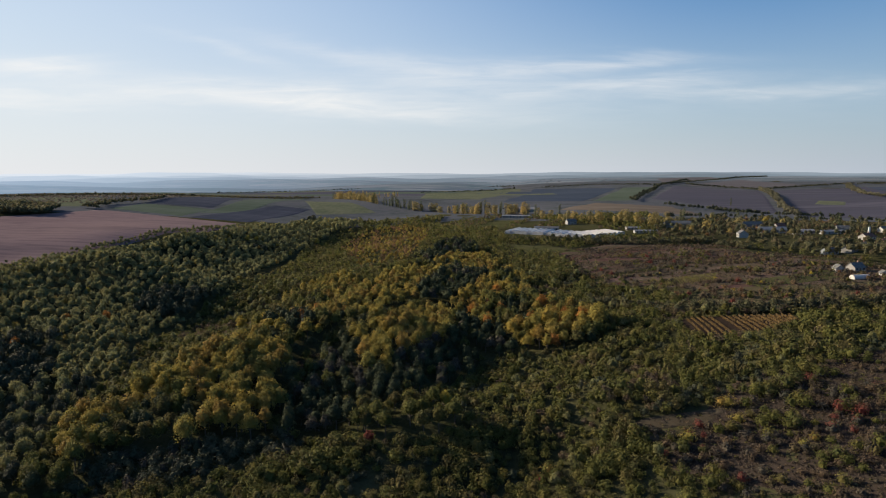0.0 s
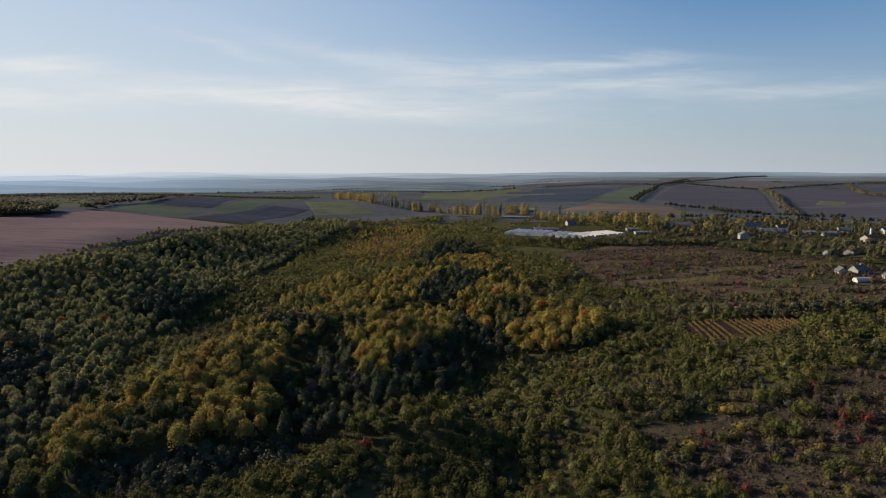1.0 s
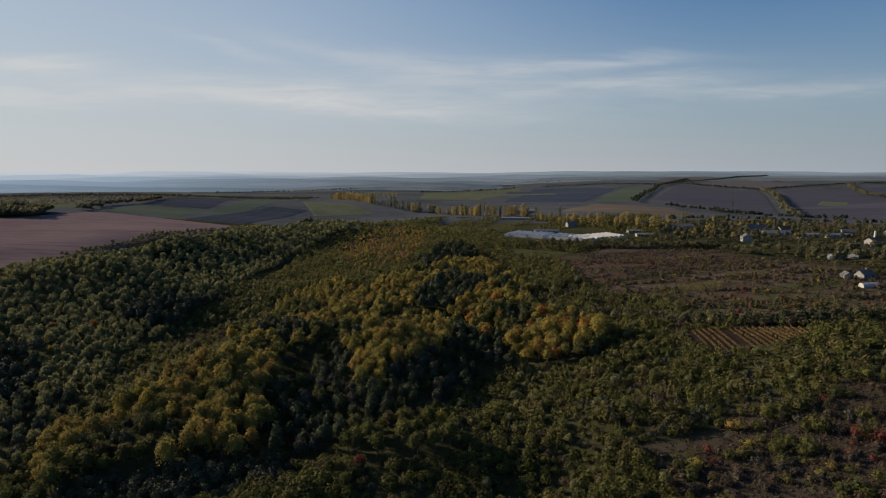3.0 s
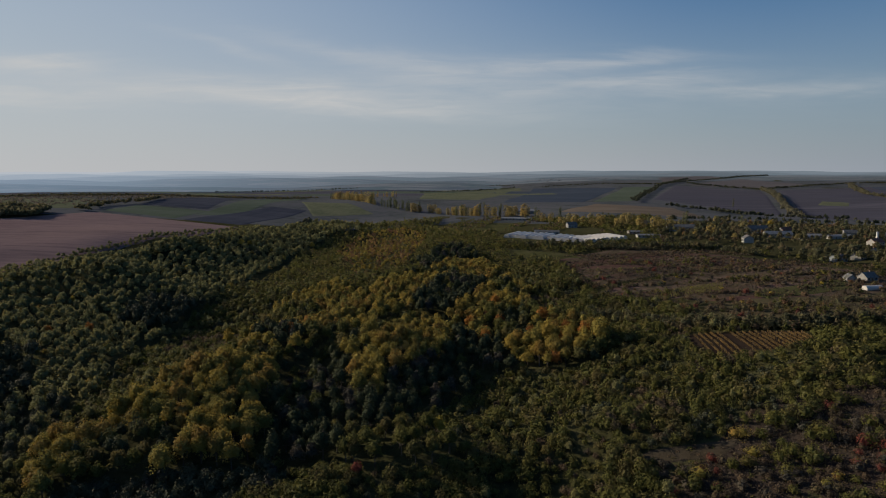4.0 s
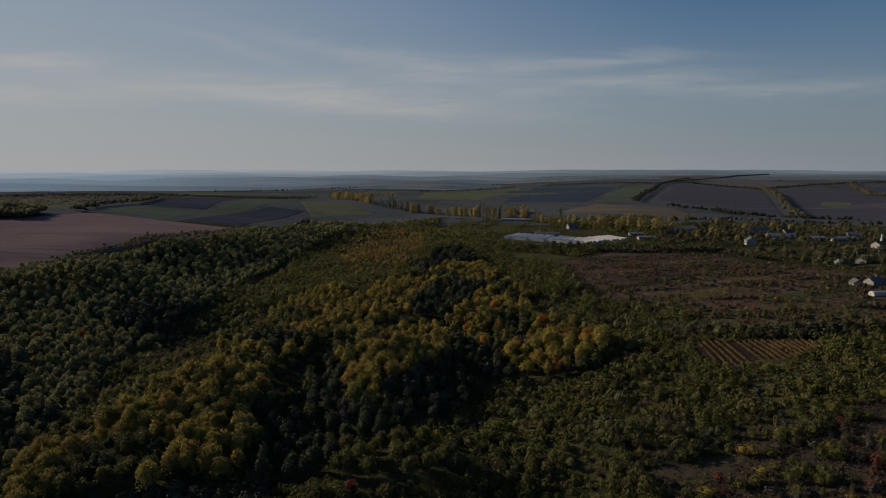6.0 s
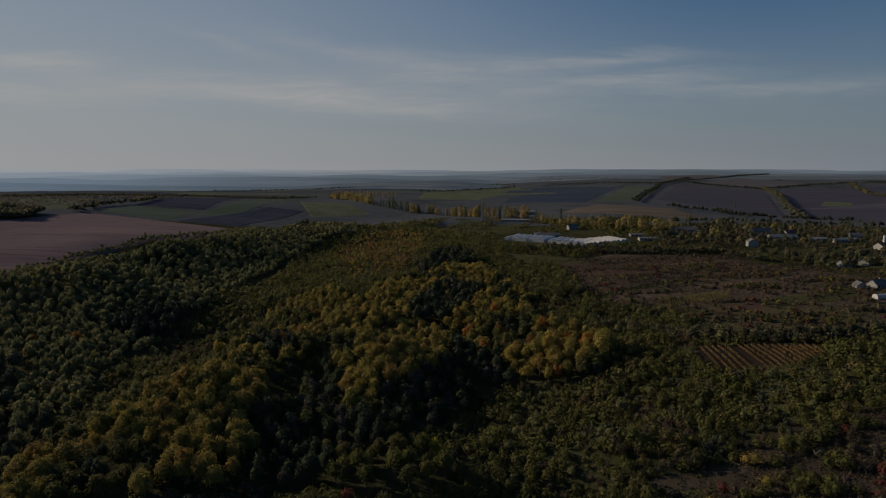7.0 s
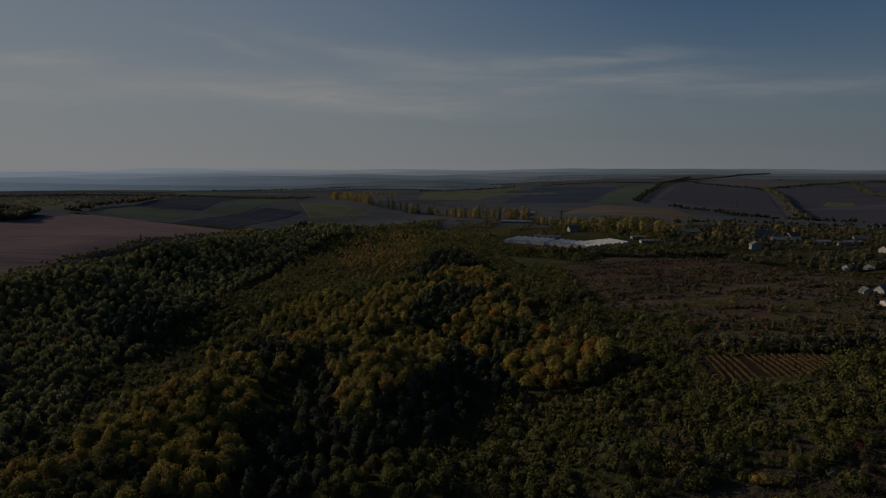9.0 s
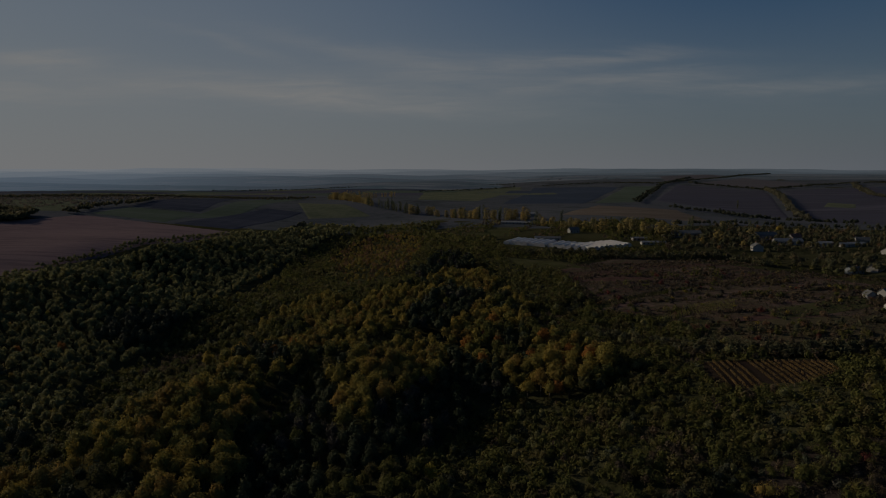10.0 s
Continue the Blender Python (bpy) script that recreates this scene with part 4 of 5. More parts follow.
    # blackish shrubs put in as the shade below the oaks
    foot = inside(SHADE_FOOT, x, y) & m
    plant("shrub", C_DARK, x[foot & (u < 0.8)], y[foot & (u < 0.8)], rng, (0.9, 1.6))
    plant("shrub", C_GREY, x[foot & (u >= 0.8)], y[foot & (u >= 0.8)], rng, (0.8, 1.4))
    m &= ~foot
    near = m & (y > 149) & (y < 168) & ~vale
    single("shrub", "shrub", C_SHRUB, x[near], y[near], rng, "dense olive green shrub", "shrubs in the hollow", (0.7, 1.4))
    m &= ~near
    brown = m & (((p > 0.72) & (u < 0.45)) | (u > 0.975))
    mound(brown, "shrub", C_BROWN, 0.6, 1.0)
    m &= ~brown
    small = m & ((vale & (u < 0.12)) | (~vale & (u < 0.03)))
    plant("tree", C_GREEN, x[small], y[small], rng, (0.4, 0.65))
    m &= ~small
    slot = m & (x > 25) & (x < 90) & (y > 235) & (y < 300) & (u > 0.3) & (u < 0.5)
    plant("tree", C_SHRUB, x[slot], y[slot], rng, (0.4, 0.7))
    m &= ~slot
    tall = m & (q > 0.6) & (u > 0.5) & (u < np.where(x < 40, 0.66, 0.54))
    plant("tree", C_SHRUB, x[tall], y[tall], rng, (0.45, 0.75))
    m &= ~tall
    # blackish shrubs stand in for shade between the mounds
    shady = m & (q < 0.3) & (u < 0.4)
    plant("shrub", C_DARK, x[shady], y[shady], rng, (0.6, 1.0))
    m &= ~shady
    mound(m, "shrub", C_SHRUB, 0.75, 1.25)
    # thin dry scrub on the stony slope
    s = scrub & (u < 0.86) & ~inside(CLEARING, x, y) & (patch(x, y, 6, 17) > 0.3)
    k = u / 0.86
    for lo, hi, col, size in ((0, 0.42, C_BROWN, (0.4, 1.0)), (0.42, 0.7, C_SHRUB, (0.5, 1.3)), (0.7, 0.97, C_GREY, (0.4, 1.1)), (0.97, 1.0, C_RED, (0.4, 0.8))):
        q = s & (k >= lo) & (k < hi)
        plant("shrub", col, x[q], y[q], rng, size)
    # meadow bushes
    mead = inside(MEADOWS, x, y) & (x > 95)
    pm = patch(x * 0.5, y, 10, 16)
    b = mead & (u < 0.44) & ((pm > 0.56) | (u < 0.07))
    k = u * 17.3 % 1.0
    for lo, hi, col, size in ((0, 0.5, C_BROWN, (0.4, 1.2)), (0.5, 0.72, C_SHRUB, (0.5, 1.4)), (0.72, 0.86, C_GREY, (0.5, 1.2)), (0.86, 0.93, C_RUST, (0.5, 1.1)), (0.93, 0.96, C_YELLOW, (0.4, 0.9)), (0.96, 1.0, C_RED, (0.5, 1.1))):
        q = b & (k >= lo) & (k < hi)
        plant("shrub", col, x[q], y[q], rng, size)
    # terraces of brush across the meadow
    hedge_green = ("terrace_brush", TOWNWOOD, "dull green brush along the meadow terraces")
    for y0, y1, x0, x1, st in ((392, 408, 100, 262, 2.2), (420, 432, 98, 250, 2.0), (448, 452, 94, 245, 2.4), (476, 478, 92, 235, 2.2), (352, 372, 120, 280, 2.6), (500, 520, 120, 225, 2.2), (322, 330, 128, 250, 3.0)):
        q = np.arange(0, x1 - x0, st)
        xx = x0 + q + rng.normal(0, 1.2, len(q))
        yy = y0 + (y1 - y0) * q / (x1 - x0) + 2.5 * np.sin(q * 0.07 + y0) + rng.normal(0, 0.8, len(q))
        v = rng.random(len(q))
        gap = np.sin(q * 0.11 + y0) < 0.55
        plant("shrub", C_BROWN, xx[gap & (v < 0.55)], yy[gap & (v < 0.55)], rng, (0.35, 0.8))
        plant("shrub", hedge_green, xx[gap & (v >= 0.55)], yy[gap & (v >= 0.55)], rng, (0.4, 0.95))
    # tufts of dry grass
    tx, ty, rng2 = scatter(1.0, 50, 240, 135, 225, 77)
    k = inside(SCRUB, tx, ty) & (rng2.random(len(tx)) < np.where(inside(CLEARING, tx, ty), 0.2, 0.66))
    v = rng2.random(len(tx))
    straw = ("dry_grass", STRAW, "tufts of dry straw grass")
    plant("tuft", straw, tx[k & (v < 0.6)], ty[k & (v < 0.6)], rng2, (0.5, 1.4))
    plant("tuft", C_BROWN, tx[k & (v >= 0.6) & (v < 0.93)], ty[k & (v >= 0.6) & (v < 0.93)], rng2, (0.6, 1.3))
    plant("tuft", C_SHRUB, tx[k & (v >= 0.93)], ty[k & (v >= 0.93)], rng2, (0.7, 1.6))
    tx, ty, rng2 = scatter(2.6, 85, 310, 275, 565, 78)
    bare = patch(tx * 0.45, ty, 9, 14) + 0.25 * patch(tx, ty, 6, 15)
    k = inside(MEADOWS, tx, ty) & (bare > 0.47)
    v = rng2.random(len(tx))
    plant("tuft", straw, tx[k & (v < 0.4)], ty[k & (v < 0.4)], rng2, (0.7, 1.5))
    plant("tuft", C_BROWN, tx[k & (v >= 0.4) & (v < 0.85)], ty[k & (v >= 0.4) & (v < 0.85)], rng2, (0.8, 1.9))
    # loose bushes on the common
    tx, ty, rng2 = scatter(5.0, -30, 200, 555, 840, 80)
    v = rng2.random(len(tx))
    k = inside(COMMON, tx, ty) & ~inside(GREENHOUSES, tx, ty) & (patch(tx, ty, 14, 81) > 0.58) & (v < 0.8)
    plant("shrub", C_SHRUB, tx[k & (v < 0.45)], ty[k & (v < 0.45)], rng2, (0.6, 1.4))
    plant("shrub", C_BROWN, tx[k & (v >= 0.45)], ty[k & (v >= 0.45)], rng2, (0.6, 1.3))
    # low bushes along the field's edge
    tx, ty, rng2 = scatter(3.4, -330, -180, 380, 730, 79)
    k = inside(WOOD_EDGE, tx, ty)
    v = rng2.random(len(tx))
    plant("shrub", C_GREEN, tx[k & (v < 0.6)], ty[k & (v < 0.6)], rng2, (0.8, 1.7))
    plant("shrub", C_SHRUB, tx[k & (v >= 0.6)], ty[k & (v >= 0.6)], rng2, (0.8, 1.5))
    # scrub beyond the spur, up to the common
    x, y, rng = scatter(5.0, -130, 260, 450, 800, 23)
    u = rng.random(len(x))
    shut = np.zeros(len(x), bool)
    for poly in (*TREED, MEADOWS, PALE, COMMON, GREENHOUSES, VILLAGE):
        shut |= inside(poly, x, y)
    o = inside(ORANGE_SCRUB, x, y)
    m = ~shut & (u < 0.8)
    plant("shrub", C_RUST, x[m & o & (u < 0.16)], y[m & o & (u < 0.16)], rng, (1.0, 1.8))
    plant("oak", C_OAK, x[m & o & (u >= 0.16)], y[m & o & (u >= 0.16)], rng, (0.3, 0.5))
    plant("shrub", C_SHRUB, x[m & ~o], y[m & ~o], rng, (0.9, 1.9))


forests()


YARDS = [(196, 612), (188, 612), (204, 612), (366, 590), (373, 590), (268, 566), (314, 604), (304, 603), (324, 603), (330, 588), (342, 594), (354, 586), (246, 664), (312, 640), (349, 500), (362, 540), (238, 379), (251, 383), (255, 364),
         (108, 642), (192, 640), (224, 704), (385, 610), (340, 640), (420, 600), (386, 566)]


def rows_of_trees():
    """Shelterbelts, hedges, the far wood and the village trees."""
    rng = np.random.default_rng(31)

    def along(points, step, spread, kind, colour, size):
        p = np.array(points, float)
        seg = np.linalg.norm(np.diff(p, axis=0), axis=1)
        d = np.arange(0, seg.sum(), step)
        cum = np.concatenate([[0], np.cumsum(seg)])
        x = np.interp(d, cum, p[:, 0]) + rng.normal(0, spread, len(d))
        y = np.interp(d, cum, p[:, 1]) + rng.normal(0, spread, len(d))
        plant(kind, colour, x, y, rng, size)

    belt_g = ("shelterbelt", DARKWOOD, "dark shelterbelt between the far fields")
    belt_y = ("yellow_shelterbelt", STRAW_LEAF, "yellowing shelterbelt across the far slope")
    along([(870, 1745), (680, 1294), (516, 927)], 2.6, 3.5, "tree", belt_y, (0.8, 1.2))
    along([(1335, 2101), (930, 1412), (888, 1273)], 3.5, 4, "tree", belt_y, (0.8, 1.15))
    for line, step, size in (([(731, 2133), (1158, 2582), (1700, 3350)], 3.5, (0.6, 1.1)), ([(833, 2177), (852, 1709), (1147, 2000), (1367, 2137), (1800, 2300)], 3.2, (0.55, 0.95)), ([(366, 1225), (693, 2048), (945, 2473)], 3.6, (0.6, 1.1)),
                             ([(329, 2110), (525, 2155), (706, 2098)], 4.0, (0.6, 0.9)), ([(395, 1125), (436, 1040), (425, 880), (520, 820)], 2.6, (0.5, 1.0)), ([(-396, 1989), (-200, 2200), (60, 2250), (256, 2300)], 4.5, (0.5, 0.9)),
                             ([(-60, 1824), (240, 2110)], 4.5, (0.5, 0.9)), ([(-700, 1960), (-396, 1989)], 4.5, (0.5, 0.9)), ([(265, 752), (340, 770), (440, 745), (560, 740)], 4.0, (0.5, 0.9))):
        along(line, step, 4, "tree", belt_g, size)
    hedge = ("hedge", TOWNWOOD, "overgrown olive hedge along the field edge")
    for k in range(2):
        along([(80, 345), (120, 297), (153, 283), (215, 284), (260, 276)], 2.0, 2.2, "shrub", hedge, (1.0, 1.7))
        along([(84, 338), (122, 299), (153, 285), (200, 285)], 4.5, 2.0, "tree", hedge, (0.45, 0.7))
        along([(95, 560), (130, 556), (160, 540), (225, 520)], 5.0, 3.0, "tree", hedge, (0.5, 0.85))
        along([(60, 575), (120, 552), (157, 536), (220, 526), (240, 492)], 3.0, 2.0, "shrub", hedge, (1.0, 1.8))
    along([(150, 318), (200, 325), (260, 345)], 5, 2.5, "shrub", hedge, (0.7, 1.3))
    # wood behind the stubble field and along the plateau's edge
    wood = ("far_wood", TOWNWOOD, "dark wood behind the stubble field")
    n = 900
    t, v = rng.random(n), rng.random(n)
    x = -440 - 25 * v - 190 * t
    y = 700 + 70 * v - 40 * t + 120 * v * t
    plant("tree", wood, x, y, rng, (0.85, 1.25))
    along([(-443, 790), (-459, 883), (-440, 943), (-452, 1030)], 2.6, 5, "tree", wood, (0.6, 1.0))
    n = 1100
    t, v = rng.random(n), rng.random(n)
    x = -900 + 600 * t + 30 * v
    plant("tree", wood, x, 1080 + 160 * v + 230 * np.clip((x + 560) / 260, 0, 1), rng, (0.35, 0.75))
    edge = ("field_edge_trees", GREENWOOD, "green trees along the edge of the stubble field")
    for k in range(3):
        along([(-312, 425), (-290, 462), (-262, 545), (-236, 625), (-205, 712)], 3.2, 4.0, "tree", edge, (0.3, 0.5))
    brown = ("far_scrub", FAR_SCRUB, "grey brown scrub on the plateau edge")
    n = 1500
    t, v = rng.random(n), rng.random(n)
    plant("shrub", brown, -860 + 380 * t + 60 * v, 850 + 300 * v + 30 * t, rng, (0.5, 1.2))
    # trees among the houses
    town = ("village_trees", TOWNWOOD, "mixed green trees among the village houses")
    gold = ("village_gold_trees", POPLAR_GOLD, "yellow autumn trees among the village houses")
    x, y, r2 = scatter(6.6, 150, 640, 400, 800, 37)
    u = r2.random(len(x))
    v = inside(VILLAGE, x, y)
    for hx, hy in YARDS:
        v &= ~((np.abs(x - hx * (y / hy)) < 6) & (y > hy - 15) & (y < hy + 7))
    lush = v & (y < 505) & (u < 0.6)
    plant("tree", town, x[lush], y[lush], r2, (0.6, 1.0))
    low = v & (y >= 505) & (y < 560) & (u < 0.4)
    plant("tree", town, x[low], y[low], r2, (0.35, 0.65))
    v &= y >= 560
    plant("tree", town, x[v & (u < 0.46)], y[v & (u < 0.46)], r2, (0.5, 0.95))
    plant("tree", gold, x[v & (u > 0.978)], y[v & (u > 0.978)], r2, (0.6, 0.95))
    rust = ("village_rust_trees", RUST, "rusty brown trees among the village houses")
    plant("tree", rust, x[v & (u > 0.91) & (u <= 0.94)], y[v & (u > 0.91) & (u <= 0.94)], r2, (0.5, 0.8))
    brush = ("village_brush", BROWN, "brown garden brush among the houses")
    plant("shrub", brush, x[v & (u > 0.7) & (u < 0.9)], y[v & (u > 0.7) & (u < 0.9)], r2, (0.9, 1.7))


rows_of_trees()


# ---- single autumn trees and bushes ----
def accents():
    rng = np.random.default_rng(51)

    def dots(points):
        return np.array([p[0] for p in points], float), np.array([p[1] for p in points], float)

    x, y = dots([(164, 425), (161, 438), (104, 414), (166, 354), (144, 438), (115, 179), (116, 172), (109, 172), (77, 185), (78, 159), (118, 199), (64, 176), (29, 180), (108, 402), (112, 176), (119, 175)])
    single("shrub", "red_bush", C_RED, x, y, rng, "crimson autumn bush in the dry grass", "crimson bushes", (0.62, 1.05))
    x, y = dots([(93, 179), (97, 180), (101, 179), (101, 175), (73, 160), (70, 159), (73, 164), (101, 197), (104, 197), (107, 199), (108, 188), (108, 184), (126, 199), (122, 201), (92, 184), (93, 147), (86, 155), (136, 208), (142, 213), (52, 173), (43, 174), (60, 178), (95, 181), (99, 176), (105, 186)])
    single("shrub", "olive_bush", C_SHRUB, x, y, rng, "full olive green bush on the dry slope", "olive bushes on the slope", (0.9, 1.5))
    x, y = dots([(80, 202), (83, 205), (83, 199), (73, 197), (68, 197), (64, 196), (77, 198), (105, 200), (106, 190), (86, 203), (70, 199)])
    single("shrub", "dark_bush", C_DARK, x, y, rng, "dark green bush along the clearing", "dark bushes by the clearing", (0.8, 1.3))
    x, y = dots([(29, 308), (25, 351), (19, 338), (-24, 199)])
    single("tree", "red_tree", C_RED, x, y, rng, "small red autumn tree among the oaks", "red trees", (0.42, 0.68))
    x, y = dots([(31, 362), (68, 304), (61, 314), (44, 313), (52, 329), (31, 336), (-66, 327), (-73, 321), (-210, 348), (-190, 353), (-214, 311), (60, 300), (74, 298)])
    single("tree", "orange_tree", C_ORANGE, x, y, rng, "orange autumn tree at the wood's edge", "orange trees", (0.9, 1.2))
    x, y = dots([(-130, 651), (-186, 603), (-180, 608), (-106, 328), (1, 219), (343, 675)])
    single("tree", "yellow_tree", C_YELLOW, x, y, rng, "bright yellow autumn tree in the wood", "yellow trees", (0.8, 1.2))
    x, y = dots([(124, 301), (87, 194), (89, 193), (88, 184), (98, 167), (102, 168), (72, 180), (56, 191), (100, 198), (32, 182), (18, 185)])
    single("shrub", "yellow_bush", C_OAK, x, y, rng, "golden olive bush on the slope", "yellow bushes", (0.6, 1.2))


accents()

C_PGOLD = ("golden_poplar", POPLAR_GOLD, "golden poplar")
C_PGREEN = ("green_poplar", POPLAR_GREEN, "green poplar")


def poplars():
    rng = np.random.default_rng(61)
    line = np.array([(-240, 1400), (-189, 1295), (-123, 1120), (-59, 1030), (13, 966), (56, 880), (112, 850)], float)
    cum = np.concatenate([[0], np.cumsum(np.linalg.norm(np.diff(line, axis=0), axis=1))])
    d = np.arange(0, cum[-1], 4.6) + rng.uniform(-2.5, 2.5, len(np.arange(0, cum[-1], 4.6)))
    x, y = np.interp(d, cum, line[:, 0]) + rng.normal(0, 2.5, len(d)), np.interp(d, cum, line[:, 1]) + rng.normal(0, 5, len(d))
    gold = rng.random(len(d)) < np.where((d > 300) & (d < 430), 0.15, 0.7)
    keep = rng.random(len(d)) < 0.8
    g, s = keep & gold, keep & ~gold
    single("broad_poplar", "golden_poplar", C_PGOLD, x[g], y[g], rng, "golden poplar in the roadside row", "roadside poplars", (0.62, 0.98))
    single("poplar", "green_poplar", C_PGREEN, x[s], y[s], rng, "slender green poplar in the roadside row", "roadside poplars", (0.6, 0.85))
    x = -255 + 150 * rng.random(34)
    y = 1420 + 130 * rng.random(34)
    single("poplar", "golden_poplar", C_PGOLD, x, y, rng, "golden poplar at the far end of the row", "roadside poplars", (0.5, 0.75))
    spots = [(96, 915), (104, 905), (112, 888), (121, 772), (130, 765), (137, 744), (146, 740), (158, 722), (165, 708), (172, 701), (178, 712), (188, 690), (196, 700), (208, 676), (214, 682), (219, 663), (226, 668), (234, 661), (120, 800), (150, 760), (205, 720), (141, 735), (152, 731), (168, 727), (180, 722), (192, 706), (201, 692), (212, 690), (230, 688), (243, 686), (250, 678), (297, 700), (299, 640), (255, 613)]
    xs, ys = np.array([p[0] for p in spots], float), np.array([p[1] for p in spots], float)
    single("broad_poplar", "golden_poplar", C_PGOLD, xs, ys, rng, "full golden poplar behind the greenhouses", "poplars behind the greenhouses", (0.48, 0.9))
    spots = [(284, 669), (277, 682), (288, 675), (310, 667), (262, 690), (256, 684), (400, 640), (225, 700), (142, 772), (115, 790), (533, 1176)]
    xs, ys = np.array([p[0] for p in spots], float), np.array([p[1] for p in spots], float)
    single("poplar", "green_poplar", C_PGREEN, xs, ys, rng, "tall dark green poplar above the houses", "village poplars", (0.6, 0.9))


poplars()


# ---- greenhouses ----
def greenhouse(p, q, bays, depth, label):
    """A block of arched film tunnels side by side, from p to q along its front, with steel posts between the bays."""
    p, q = Vector((*p, 0)), Vector((*q, 0))
    along = (q - p).normalized()
    ang = math.atan2(along.y, along.x)
    mid = (p + q) / 2
    root = empty("greenhouse", pose(mid.x, mid.y, float(land(mid.x, mid.y)), 0, 0, math.degrees(ang)))
    tagged(root, label, "greenhouse", "greenhouse blocks")
    total = (q - p).length
    w = total / bays
    n = 10
    rng = np.random.default_rng(bays + int(p.x))
    for b in range(bays):
        x0 = -total / 2 + b * w
        g = [float(land(*(mid + along * (x0 + w / 2) + Vector((-along.y, along.x, 0)) * v * depth)[:2])) - root.location.z for v in (0, 0.5, 1)]
        bm = bmesh.new()
        rows = []
        off = rng.uniform(-0.8, 0.8)
        for v in range(6):
            y = off + depth * v / 5
            gz = np.interp(v / 5, (0, 0.5, 1), g)
            sag = 0.1 * math.sin(v * 1.7 + b)
            rows.append([bm.verts.new((x0 + 0.06 + (w - 0.12) * (0.5 - 0.5 * math.cos(math.pi * k / n)), y, gz + 1.5 + (1.9 + sag) * math.sin(math.pi * k / n))) for k in range(n + 1)])
        for r0, r1 in zip(rows, rows[1:]):
            for k in range(n):
                bm.faces.new((r0[k], r0[k + 1], r1[k + 1], r1[k]))
        part("tunnel_roof", bm, FILM, root)
        for r, gz, y, nm in ((0, g[0], off, "front_wall"), (5, g[2], off + depth, "back_wall")):
            bm = bmesh.new()
            vs = [bm.verts.new((x0 + 0.06 + (w - 0.12) * (0.5 - 0.5 * math.cos(math.pi * k / n)), y, gz + 1.5 + 1.85 * math.sin(math.pi * k / n))) for k in range(n + 1)]
            lo = [bm.verts.new((x0 + w - 0.06, y, gz - 0.5)), bm.verts.new((x0 + 0.06, y, gz - 0.5))]
            bm.faces.new(vs + lo)
            ext = bmesh.ops.extrude_face_region(bm, geom=bm.faces[:])
            bmesh.ops.translate(bm, vec=(0, 0.05, 0), verts=[e for e in ext["geom"] if isinstance(e, bmesh.types.BMVert)])
            part(nm, bm, FILM_END, root, "greyish film end wall")
    for b in range(bays + 1):
        x = -total / 2 + b * w
        part("gutter", boxed((x - 0.12, 0.0, g[0] + 1.3, x + 0.12, depth, g[0] + 1.5)), STEEL, root, "galvanised gutter")
    for x in (-total / 2, total / 2):
        part("side_wall", boxed((x - 0.05, 0, -1.0, x + 0.05, depth, 1.5 + max(g))), FILM, root, "white film side wall")
    return root


greenhouse((61, 626), (96, 603), 7, 27, "white arched film greenhouse block of seven bays")
greenhouse((98, 601), (127, 580), 6, 25, "white arched film greenhouse block of six bays")
greenhouse((130, 577), (173, 599), 9, 26, "white arched film greenhouse block of nine bays")


